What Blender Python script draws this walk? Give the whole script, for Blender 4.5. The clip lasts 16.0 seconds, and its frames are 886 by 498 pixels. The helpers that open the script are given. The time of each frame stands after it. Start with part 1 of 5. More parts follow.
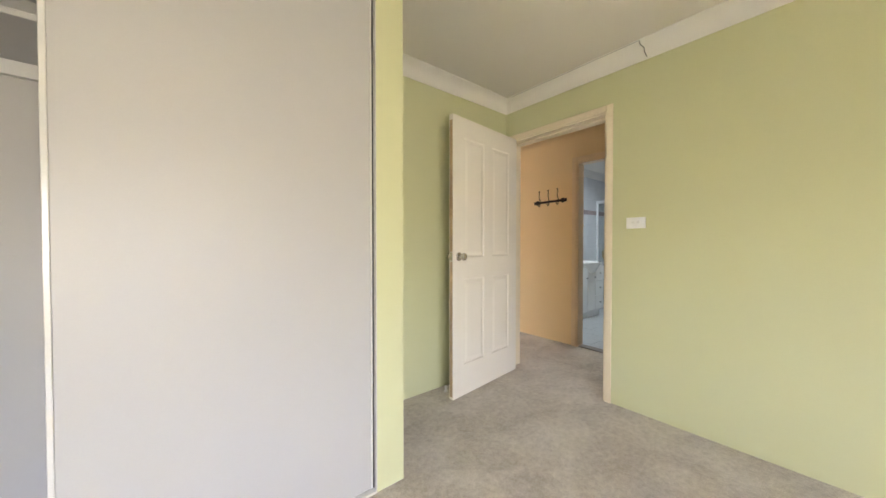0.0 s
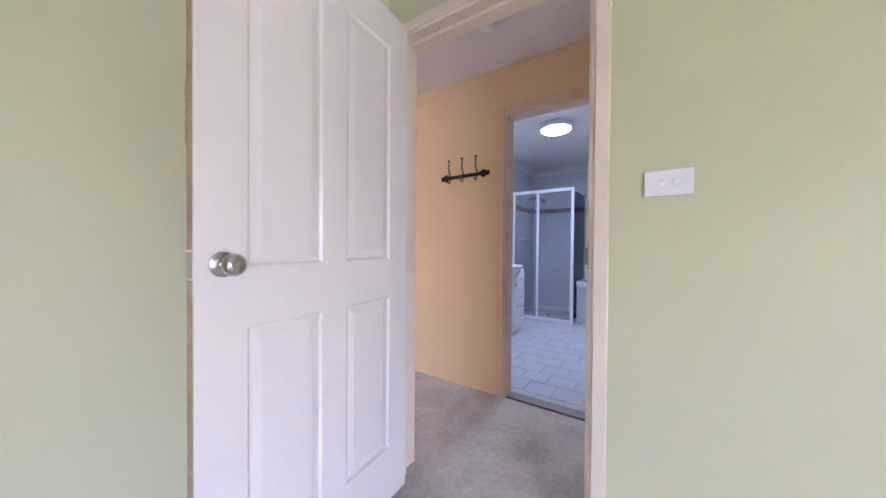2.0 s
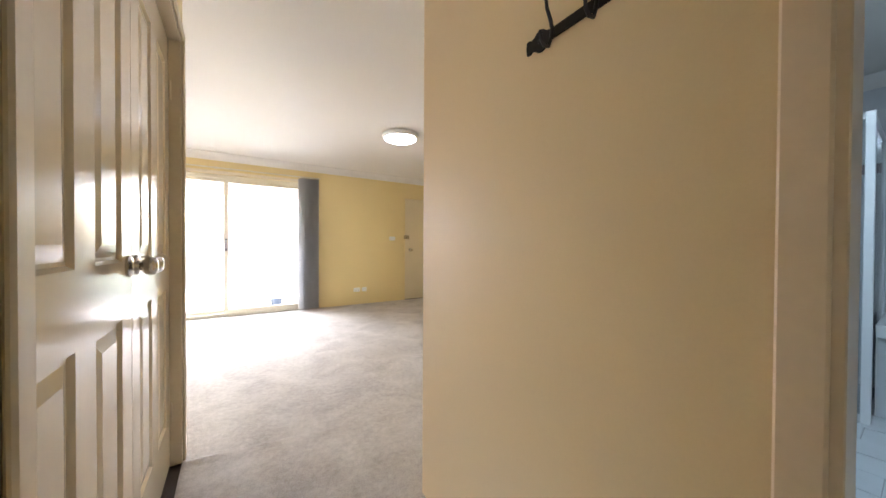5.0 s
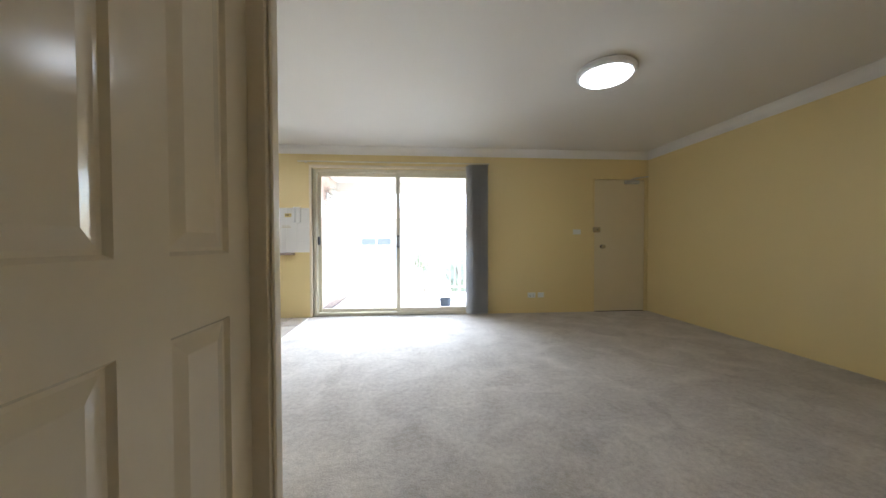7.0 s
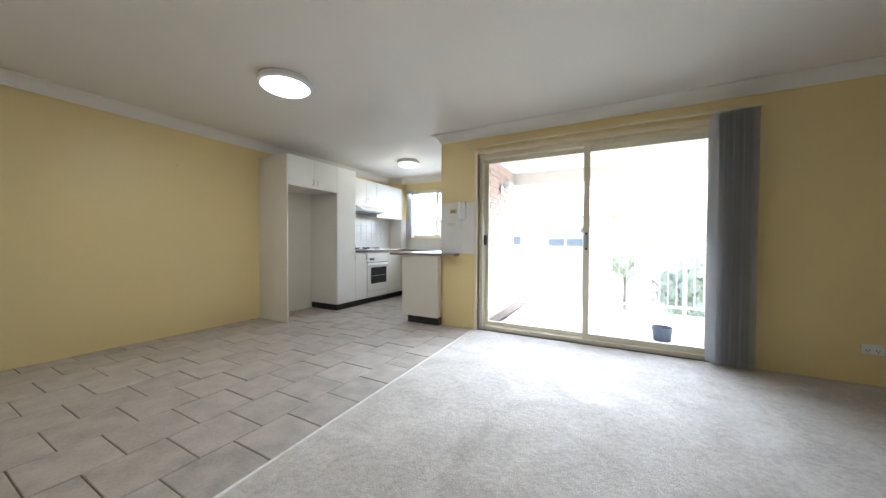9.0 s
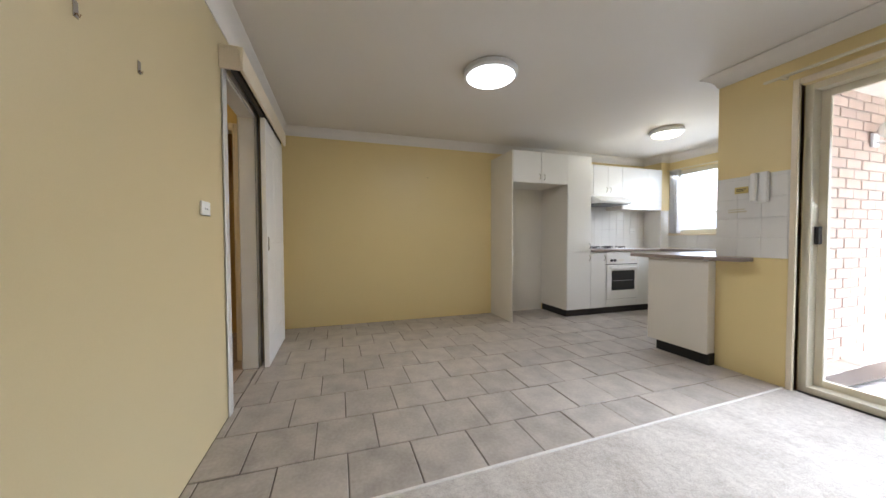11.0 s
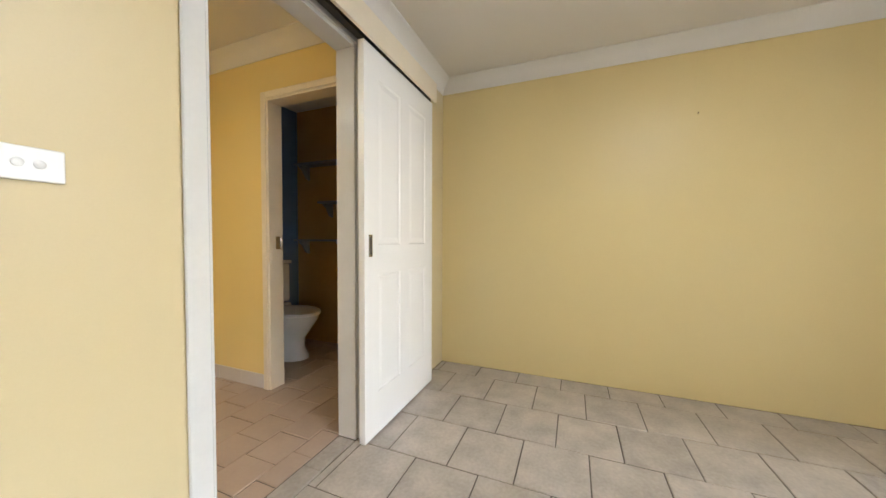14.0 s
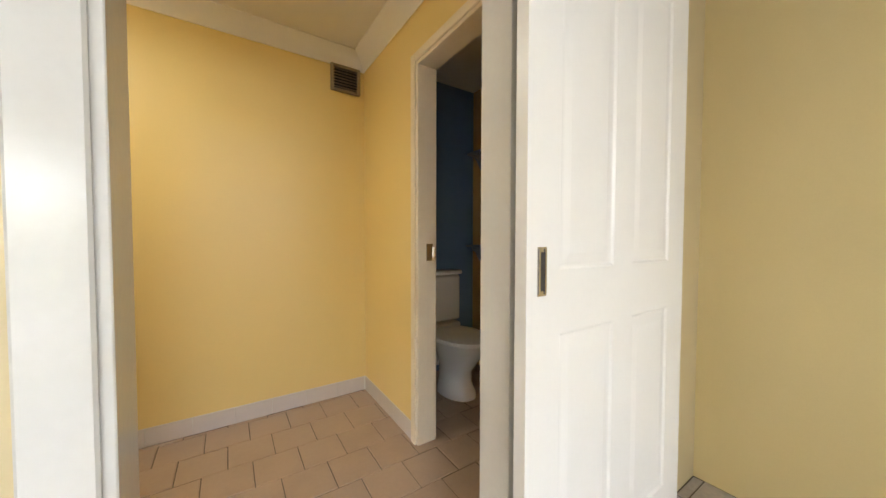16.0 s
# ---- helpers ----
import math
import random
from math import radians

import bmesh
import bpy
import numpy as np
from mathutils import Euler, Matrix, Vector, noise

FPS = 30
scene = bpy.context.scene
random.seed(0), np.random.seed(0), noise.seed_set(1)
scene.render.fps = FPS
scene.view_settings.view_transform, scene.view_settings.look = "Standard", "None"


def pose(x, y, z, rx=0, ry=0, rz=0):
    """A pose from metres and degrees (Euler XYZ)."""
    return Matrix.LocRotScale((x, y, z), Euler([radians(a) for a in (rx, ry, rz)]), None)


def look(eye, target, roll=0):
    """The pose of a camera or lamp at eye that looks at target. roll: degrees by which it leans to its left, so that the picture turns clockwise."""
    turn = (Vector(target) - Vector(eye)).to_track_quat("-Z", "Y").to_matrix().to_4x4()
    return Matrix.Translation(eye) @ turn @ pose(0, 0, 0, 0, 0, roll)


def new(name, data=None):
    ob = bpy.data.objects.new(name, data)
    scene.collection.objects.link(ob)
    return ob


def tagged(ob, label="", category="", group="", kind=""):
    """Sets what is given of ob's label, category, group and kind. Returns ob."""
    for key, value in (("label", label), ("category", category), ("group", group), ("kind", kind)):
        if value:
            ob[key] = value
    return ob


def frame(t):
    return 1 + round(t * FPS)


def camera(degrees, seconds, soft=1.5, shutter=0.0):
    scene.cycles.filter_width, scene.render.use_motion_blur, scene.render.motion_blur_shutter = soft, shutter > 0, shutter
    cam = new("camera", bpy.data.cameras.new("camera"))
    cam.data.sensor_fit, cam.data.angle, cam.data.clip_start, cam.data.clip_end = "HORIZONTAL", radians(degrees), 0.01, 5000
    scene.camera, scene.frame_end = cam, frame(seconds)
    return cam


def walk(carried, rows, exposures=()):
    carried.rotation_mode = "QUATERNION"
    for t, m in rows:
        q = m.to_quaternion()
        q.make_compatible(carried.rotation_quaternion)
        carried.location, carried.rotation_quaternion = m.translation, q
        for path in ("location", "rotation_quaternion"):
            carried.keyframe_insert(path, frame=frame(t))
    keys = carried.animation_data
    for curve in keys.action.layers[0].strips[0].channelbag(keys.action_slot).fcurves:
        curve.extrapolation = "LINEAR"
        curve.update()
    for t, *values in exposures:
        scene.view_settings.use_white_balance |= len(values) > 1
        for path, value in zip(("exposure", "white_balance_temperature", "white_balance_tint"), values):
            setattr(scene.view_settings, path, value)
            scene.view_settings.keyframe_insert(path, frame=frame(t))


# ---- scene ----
cam = camera(107.8, 16.0)

EXPOSURES = [
    (0.0, 4.95, 7100, 22), (0.5, 4.85, 6700, 24), (1.0, 4.95, 5900, 31), (2.0, 5.1, 5600, 42), (2.5, 5.1, 5800, 40), (3.5, 5.4, 5950, 26), (4.0, 5.5, 6000, 22), (4.5, 5.4, 5900, 17), (5.2, 4.5, 6000, 16),
    (7.3, 3.6, 5550, 9), (8.7, 3.3, 5550, 9), (11.0, 3.2, 5850, 13), (12.0, 3.85, 5750, 13), (14.0, 4.05, 5950, 10), (16.0, 4.12, 6000, 10)]
PATH = [
    (0, (0.428, -0.241, 1.136), (1.683, 1.316, 1.101), 0.0),
    (0.5, (0.711, -0.029, 1.13), (2.093, 1.416, 1.087), 0.1),
    (1, (1.02, 0.204, 1.12), (2.495, 1.554, 1.084), 0.2),
    (1.5, (1.322, 0.399, 1.109), (2.872, 1.663, 1.085), 0.4),
    (2, (1.65, 0.62, 1.09), (3.285, 1.772, 1.066), 0.4),
    (2.5, (1.922, 0.801, 1.077), (3.592, 1.9, 1.05), 0.4),
    (3, (2.26, 0.966, 1.108), (3.932, 2.063, 1.078), 0.3),
    (3.5, (2.512, 1.127, 1.095), (4.151, 2.272, 1.065), 0.3),
    (4, (2.733, 1.254, 1.1), (4.272, 2.531, 1.081), 0.1),
    (4.5, (2.909, 1.364, 1.083), (4.287, 2.813, 1.063), 0.2),
    (5, (3.094, 1.512, 1.077), (4.191, 3.185, 1.055), 0.3),
    (5.2, (3.169, 1.598, 1.092), (4.138, 3.347, 1.064), 0.2),
    (7.3, (3.386, 2.77, 1.05), (3.417, 4.769, 1.004), 0.0),
    (7.5, (3.432, 2.899, 1.077), (3.373, 4.897, 1.023), 0.1),
    (8, (3.421, 3.2, 1.035), (3.087, 5.172, 1.006), 0.1),
    (8.5, (3.383, 3.414, 1.05), (2.742, 5.308, 1.017), 0.0),
    (8.7, (3.351, 3.513, 1.047), (2.581, 5.359, 1.013), 0.1),
    (10.8, (3.237, 4.135, 1.071), (1.407, 4.938, 1.002), -0.1),
    (11, (3.199, 4.244, 1.059), (1.297, 4.862, 1.002), -0.2),
    (11.5, (3.026, 4.41, 1.058), (1.045, 4.676, 1.004), -0.4),
    (12, (2.766, 4.533, 1.057), (0.767, 4.555, 1.014), -0.5),
    (12.5, (2.478, 4.632, 1.059), (0.487, 4.455, 1.011), -0.5),
    (13, (2.171, 4.706, 1.037), (0.205, 4.345, 0.994), -0.5),
    (13.5, (1.874, 4.716, 1.06), (-0.049, 4.168, 1.003), -0.2),
    (14, (1.586, 4.663, 1.067), (-0.267, 3.913, 1.005), 0.2),
    (14.5, (1.338, 4.589, 1.079), (-0.412, 3.623, 1.015), 0.1),
    (15, (1.12, 4.444, 1.083), (-0.462, 3.222, 1.02), 0.1),
    (15.5, (0.937, 4.309, 1.099), (-0.436, 2.855, 1.042), 0.1),
    (16, (0.79, 4.188, 1.106), (-0.318, 2.525, 1.045), 0.1),
]
walk(cam, [(t, look(eye, target, roll)) for t, eye, target, roll in PATH], EXPOSURES)

# ---- world, daylight and exposure ----
world = bpy.data.worlds.new("sky")
scene.world = world
world.use_nodes = True
_wn = world.node_tree.nodes
_sky = _wn.new("ShaderNodeTexSky")
_sky.sky_type = "NISHITA"
_sky.sun_disc = False
_sky.sun_elevation = radians(53)
_sky.sun_rotation = radians(41.6)
_sky.dust_density = 4.0
world.node_tree.links.new(_sky.outputs[0], _wn["Background"].inputs[0])
_wn["Background"].inputs[1].default_value = 0.15


def sun_lamp():
    lamp = bpy.data.lights.new("sun", "SUN")
    lamp.energy, lamp.angle, lamp.color = 1.2, radians(12), (1.0, 0.96, 0.9)
    ob = new("sun", lamp)
    ob.matrix_world = look((8, 9, 16), (0, 0, 0))
    return ob


def window_lamp(name, eye, target, w, h, watts, colour=(0.93, 0.96, 1.0), spread=180):
    lamp = bpy.data.lights.new(name, "AREA")
    lamp.shape, lamp.size, lamp.size_y, lamp.energy, lamp.color = "RECTANGLE", w, h, watts, colour
    lamp.spread = radians(spread)
    ob = new(name, lamp)
    ob.matrix_world = look(eye, target)
    return ob


sun_lamp()
window_lamp("daylight_sliding_door", (2.94, 7.47, 1.08), (2.5, 5.2, -2.4), 2.2, 1.95, 5.5, (0.88, 0.94, 1.0), spread=98)
window_lamp("daylight_kitchen_window", (0.05, 9.56, 1.68), (0.05, 7.6, 0.4), 1.3, 0.9, 3.7, (0.86, 0.93, 1.0))
window_lamp("daylight_bedroom_window", (-0.1, -2.34, 1.15), (0.75, -0.6, -1.0), 1.7, 1.05, 2.0, (0.94, 0.97, 1.0), spread=130)


def bulb(name, x, y, watts, colour, drop=0.0):
    """Light of a ceiling fitting: a disc under the dome, or a globe where the dome lights the ceiling too."""
    lamp = bpy.data.lights.new(name, "POINT" if drop else "AREA")
    lamp.energy, lamp.color = watts, colour
    if drop:
        lamp.shadow_soft_size = 0.10
    else:
        lamp.shape, lamp.size = "DISK", 0.3
    new(name, lamp).matrix_world = pose(x, y, 2.275 - drop)


bulb("bulb_living", 4.775, 5.01, 0.15, (1.0, 0.97, 0.92))
bulb("bulb_dining", 0.862, 5.402, 1.4, (1.0, 0.97, 0.92))
bulb("bulb_kitchen", 0.255, 8.08, 0.42, (1.0, 0.93, 0.75), 0.05)
bulb("bulb_bathroom", 5.19, 1.643, 0.66, (0.66, 0.90, 1.0))

# Unseen laundry lamp, added to brighten the room.
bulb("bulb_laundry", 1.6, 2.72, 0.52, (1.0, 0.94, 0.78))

# ---- materials ----


def material(name, colour, rough=0.5, metal=0.0, vary=0.06, scale=3.0, fine=120.0, bump=0.02, spec=0.5, emit=0.0, glass=0.0, rnd=0.0, coat=0.0, tint=None, dist=0.004):
    """Base colour with broad stains, fine grain and relief, all in metres."""
    m = bpy.data.materials.new(name)
    m.use_nodes = True
    nt, nodes = m.node_tree, m.node_tree.nodes
    b = nodes["Principled BSDF"]
    b.inputs["Roughness"].default_value = rough
    b.inputs["Metallic"].default_value = metal
    b.inputs["Specular IOR Level"].default_value = spec
    b.inputs["Coat Weight"].default_value = coat
    b.inputs["Coat Roughness"].default_value = 0.08
    if emit:
        b.inputs["Emission Color"].default_value = (*(tint or colour), 1)
        b.inputs["Emission Strength"].default_value = emit
    if glass:
        b.inputs["Transmission Weight"].default_value = glass
    co = nodes.new("ShaderNodeTexCoord")
    big = nodes.new("ShaderNodeTexNoise")
    big.inputs["Scale"].default_value, big.inputs["Detail"].default_value = scale, 4
    sml = nodes.new("ShaderNodeTexNoise")
    sml.inputs["Scale"].default_value, sml.inputs["Detail"].default_value = fine, 3
    geo = nodes.new("ShaderNodeNewGeometry")
    for n in (big, sml):
        nt.links.new(geo.outputs["Position"], n.inputs["Vector"])
    add = nodes.new("ShaderNodeMath")
    add.operation = "MULTIPLY_ADD"
    nt.links.new(sml.outputs[0], add.inputs[0])
    add.inputs[1].default_value = 0.5
    nt.links.new(big.outputs[0], add.inputs[2])
    last = add.outputs[0]
    if rnd:
        info = nodes.new("ShaderNodeObjectInfo")
        r = nodes.new("ShaderNodeMath")
        r.operation = "MULTIPLY_ADD"
        nt.links.new(info.outputs["Random"], r.inputs[0])
        r.inputs[1].default_value = rnd
        nt.links.new(last, r.inputs[2])
        last = r.outputs[0]
    mr = nodes.new("ShaderNodeMapRange")
    mr.inputs["From Min"].default_value, mr.inputs["From Max"].default_value = 0.35, 1.15 + rnd
    nt.links.new(last, mr.inputs["Value"])
    mix = nodes.new("ShaderNodeMix")
    mix.data_type = "RGBA"
    mix.inputs["A"].default_value = (*[c * (1 - vary) for c in colour], 1)
    mix.inputs["B"].default_value = (*[min(1, c * (1 + vary)) for c in colour], 1)
    nt.links.new(mr.outputs[0], mix.inputs["Factor"])
    nt.links.new(mix.outputs["Result"], b.inputs["Base Color"])
    if bump:
        bp = nodes.new("ShaderNodeBump")
        bp.inputs["Strength"].default_value, bp.inputs["Distance"].default_value = bump, dist
        nt.links.new(sml.outputs[0], bp.inputs["Height"])
        nt.links.new(bp.outputs[0], b.inputs["Normal"])
    return m


M_GREEN = material("green_wall_paint", (0.585, 0.585, 0.355), 0.38, vary=0.035, scale=1.2, fine=160, bump=0.12, dist=0.002)
M_YELLOW = material("yellow_wall_paint", (0.78, 0.632, 0.312), 0.42, vary=0.035, scale=1.0, fine=160, bump=0.12, dist=0.002)
# Darker, greyer copy of the yellow paint: dimmer light put into the colour.
M_DIMYELLOW = material("dimmed_yellow_wall_paint", (0.62, 0.51, 0.295), 0.42, vary=0.035, scale=1.0, fine=160, bump=0.12, dist=0.002)
M_PEACH = material("peach_wall_paint", (0.84, 0.63, 0.36), 0.42, vary=0.035, scale=1.0, fine=160, bump=0.12, dist=0.002)
M_LAUN = material("deep_yellow_wall_paint", (0.80, 0.615, 0.245), 0.42, vary=0.035, scale=1.0, fine=160, bump=0.12, dist=0.002)
M_OCHRE = material("ochre_wall_paint", (0.55, 0.34, 0.10), 0.45, vary=0.05, scale=2, fine=160, bump=0.1, dist=0.002)
M_BLUE = material("blue_wall_paint", (0.13, 0.22, 0.38), 0.45, vary=0.06, scale=2, fine=160, bump=0.1, dist=0.002)
M_CEIL = material("ceiling_paint", (0.75, 0.71, 0.65), 0.7, vary=0.025, scale=0.8, fine=90, bump=0.05, dist=0.002)
M_CORN = material("cornice_plaster", (0.77, 0.74, 0.70), 0.6, vary=0.03, scale=4, fine=80, bump=0.03)
M_TRIM = material("cream_gloss_trim", (0.78, 0.68, 0.52), 0.34, vary=0.06, scale=5, fine=60, bump=0.06, dist=0.002)
M_PTRIM = material("peach_cream_trim_paint", (0.80, 0.61, 0.42), 0.34, vary=0.06, scale=5, fine=60, bump=0.06, dist=0.002)
M_GLOSSD = material("cream_high_gloss_door_paint", (0.79, 0.70, 0.545), 0.15, vary=0.03, scale=4, fine=45, bump=0.05, dist=0.002)
M_TRIMW = material("white_gloss_trim", (0.66, 0.645, 0.61), 0.16, vary=0.05, scale=5, fine=60, bump=0.08, dist=0.002)
M_DOOR = material("cream_gloss_door_paint", (0.80, 0.75, 0.67), 0.3, vary=0.03, scale=4, fine=55, bump=0.07, dist=0.002)
M_WDOOR = material("white_gloss_sliding_door_paint", (0.86, 0.84, 0.80), 0.28, vary=0.025, scale=4, fine=55, bump=0.07, dist=0.002)
# Cream door paint darkened: the open leaf's shade is in the colour.
M_BDOOR = material("shaded_cream_bathroom_door_paint", (0.52, 0.49, 0.42), 0.25, vary=0.05, scale=4, fine=55, bump=0.07, dist=0.002)
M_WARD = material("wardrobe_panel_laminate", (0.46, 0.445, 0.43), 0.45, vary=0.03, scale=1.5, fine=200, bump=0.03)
M_DARK = material("dark_gap", (0.04, 0.035, 0.03), 0.8, vary=0.2)
M_WHITE = material("white_melamine", (0.80, 0.79, 0.76), 0.32, vary=0.02, scale=3, fine=200, bump=0.02)
M_PANEL = material("white_end_panel_aged", (0.76, 0.72, 0.64), 0.4, vary=0.04, scale=2.5, fine=200, bump=0.02)
M_KICK = material("black_kickboard", (0.012, 0.011, 0.011), 0.35, vary=0.2)
M_TOP = material("brown_laminate_worktop", (0.30, 0.24, 0.21), 0.3, vary=0.25, scale=30, fine=300, bump=0.01)
M_CHROME = material("brushed_nickel", (0.55, 0.52, 0.49), 0.25, metal=1.0, vary=0.08, scale=20)
M_STEEL = material("stainless_steel", (0.6, 0.6, 0.6), 0.3, metal=1.0, vary=0.05)
M_IRON = material("black_wrought_iron", (0.025, 0.019, 0.017), 0.45, metal=0.4, vary=0.3, scale=40, bump=0.2)
M_PLASTIC = material("white_switch_plastic", (0.82, 0.82, 0.80), 0.3, vary=0.02)
M_LENS = material("lit_diffuser", (0.9, 0.9, 0.88), 0.4, emit=0.7, tint=(1.0, 0.98, 0.95), vary=0.01)
M_LENSW = material("lit_warm_diffuser", (0.9, 0.87, 0.75), 0.4, emit=0.8, tint=(1.0, 0.93, 0.72), vary=0.01)
M_LENSC = material("lit_cool_diffuser", (0.9, 0.92, 0.95), 0.4, emit=0.6, tint=(0.85, 0.94, 1.0), vary=0.01)
M_FTILE = material("beige_grey_floor_tile", (0.405, 0.357, 0.305), 0.34, vary=0.42, scale=6.5, fine=60, bump=0.05, rnd=0.18)
M_GROUT = material("dark_brown_grout", (0.125, 0.103, 0.085), 0.9, vary=0.3, scale=8)
M_LTILE = material("tan_laundry_tile", (0.44, 0.33, 0.25), 0.35, vary=0.12, scale=5, fine=60, bump=0.05, rnd=0.15)
M_BTILE = material("white_bathroom_floor_tile", (0.54, 0.555, 0.57), 0.28, vary=0.07, scale=5, fine=60, bump=0.03, rnd=0.12)
M_BWALL = material("pale_grey_wall_tile", (0.62, 0.63, 0.65), 0.12, vary=0.05, scale=4, fine=20, bump=0.02, rnd=0.1)
M_BGROUT = material("grey_grout", (0.40, 0.40, 0.40), 0.9, vary=0.2)
M_BAND = material("pink_grey_relief_band", (0.27, 0.20, 0.20), 0.3, vary=0.6, scale=34, fine=60, bump=0.3, rnd=0.4)
M_KTILE = material("white_glazed_tile", (0.78, 0.77, 0.74), 0.1, vary=0.03, scale=5, bump=0.01, rnd=0.05)
M_KGROUT = material("pale_grout", (0.74, 0.73, 0.71), 0.9)
M_SKIRT = material("lilac_white_skirting_tile", (0.66, 0.60, 0.58), 0.25, vary=0.06, scale=6, rnd=0.1)
M_CERAM = material("white_glazed_ceramic", (0.80, 0.79, 0.76), 0.08, vary=0.02, bump=0.0, coat=0.4)
M_ENAMEL = material("white_bath_enamel", (0.85, 0.86, 0.87), 0.07, vary=0.02, bump=0.0)
M_ALU = material("white_aluminium", (0.80, 0.81, 0.82), 0.3, vary=0.03)
M_CREAMALU = material("cream_aluminium", (0.74, 0.68, 0.53), 0.3, vary=0.04, scale=6)
M_BLACK = material("black_plastic", (0.02, 0.02, 0.022), 0.35, vary=0.1)
M_OVENG = material("black_oven_glass", (0.025, 0.025, 0.027), 0.05, vary=0.1, bump=0)
M_BRICK = material("orange_pink_brick", (0.58, 0.45, 0.39), 0.85, vary=0.25, scale=14, fine=120, bump=0.4, rnd=0.5)
M_MORTAR = material("pale_mortar", (0.45, 0.41, 0.37), 0.95, vary=0.1, scale=20)
M_CONC = material("balcony_concrete", (0.60, 0.585, 0.56), 0.8, vary=0.08, scale=3, bump=0.1)
M_SOFFIT = material("balcony_soffit_paint", (0.84, 0.81, 0.76), 0.7, vary=0.05)
M_BUCKET = material("blue_grey_plastic", (0.06, 0.08, 0.11), 0.4, vary=0.1)
M_GRASS = material("grass_ground", (0.30, 0.30, 0.22), 0.9, vary=0.4, scale=0.6, fine=20, bump=0.3)
M_BARK = material("bark", (0.26, 0.22, 0.18), 0.9, vary=0.4, scale=9, bump=0.4)
M_RENDER = material("pale_rendered_wall", (0.84, 0.80, 0.76), 0.85, vary=0.08, scale=2)
M_ROOF = material("terracotta_roof", (0.58, 0.45, 0.38), 0.8, vary=0.25, scale=4, bump=0.2)
M_WINDK = material("dark_window_pane", (0.24, 0.235, 0.23), 0.5)
M_WORN = material("worn_tan_timber_edge", (0.46, 0.33, 0.20), 0.6, vary=0.35, scale=18, fine=90)
M_BROWNW = material("bare_timber_edge", (0.30, 0.19, 0.10), 0.7, vary=0.3, scale=20, fine=90)


def carpet_material(name, colour, dark):
    """Cut-pile carpet: trampled patches, tufts and fine pile."""
    m = bpy.data.materials.new(name)
    m.use_nodes = True
    nt, nodes = m.node_tree, m.node_tree.nodes
    b = nodes["Principled BSDF"]
    b.inputs["Roughness"].default_value = 0.95
    b.inputs["Specular IOR Level"].default_value = 0.1
    b.inputs["Sheen Weight"].default_value = 0.25
    geo = nodes.new("ShaderNodeNewGeometry")
    tex = []
    for s, d in ((3.2, 6), (32, 5), (170, 3)):
        n = nodes.new("ShaderNodeTexNoise")
        n.inputs["Scale"].default_value, n.inputs["Detail"].default_value = s, d
        n.inputs["Distortion"].default_value = 0.9 if s < 5 else 0.0
        nt.links.new(geo.outputs["Position"], n.inputs["Vector"])
        tex.append(n)
    a = nodes.new("ShaderNodeMath")
    a.operation = "MULTIPLY_ADD"
    a.inputs[1].default_value = 1.05
    nt.links.new(tex[0].outputs[0], a.inputs[0])
    half = nodes.new("ShaderNodeMath")
    half.operation = "MULTIPLY"
    half.inputs[1].default_value = 0.75
    nt.links.new(tex[1].outputs[0], half.inputs[0])
    nt.links.new(half.outputs[0], a.inputs[2])
    c = nodes.new("ShaderNodeMath")
    c.operation = "MULTIPLY_ADD"
    c.inputs[1].default_value = 0.85
    nt.links.new(tex[2].outputs[0], c.inputs[0])
    nt.links.new(a.outputs[0], c.inputs[2])
    mr = nodes.new("ShaderNodeMapRange")
    mr.inputs["From Min"].default_value, mr.inputs["From Max"].default_value = 0.98, 1.68
    nt.links.new(c.outputs[0], mr.inputs["Value"])
    mix = nodes.new("ShaderNodeMix")
    mix.data_type = "RGBA"
    mix.inputs["A"].default_value = (*dark, 1)
    mix.inputs["B"].default_value = (*colour, 1)
    nt.links.new(mr.outputs[0], mix.inputs["Factor"])
    nt.links.new(mix.outputs["Result"], b.inputs["Base Color"])
    bp = nodes.new("ShaderNodeBump")
    bp.inputs["Strength"].default_value, bp.inputs["Distance"].default_value = 0.6, 0.010
    nt.links.new(c.outputs[0], bp.inputs["Height"])
    nt.links.new(bp.outputs[0], b.inputs["Normal"])
    return m


def vane_material(name, colour):
    """Woven fabric that lets some daylight through."""
    m = material(name, colour, 0.7, vary=0.06, scale=5, fine=400, bump=0.1)
    nt, nodes = m.node_tree, m.node_tree.nodes
    tr = nodes.new("ShaderNodeBsdfTranslucent")
    tr.inputs[0].default_value = (*colour, 1)
    mx = nodes.new("ShaderNodeMixShader")
    mx.inputs[0].default_value = 0.45
    nt.links.new(nodes["Principled BSDF"].outputs[0], mx.inputs[1])
    nt.links.new(tr.outputs[0], mx.inputs[2])
    nt.links.new(mx.outputs[0], nodes["Material Output"].inputs[0])
    return m


M_VANE = vane_material("grey_fabric_vane", (0.70, 0.69, 0.68))
M_LEAF = vane_material("leaves", (0.50, 0.53, 0.42))
M_CARPET = carpet_material("beige_cut_pile_carpet", (0.64, 0.58, 0.505), (0.37, 0.32, 0.265))


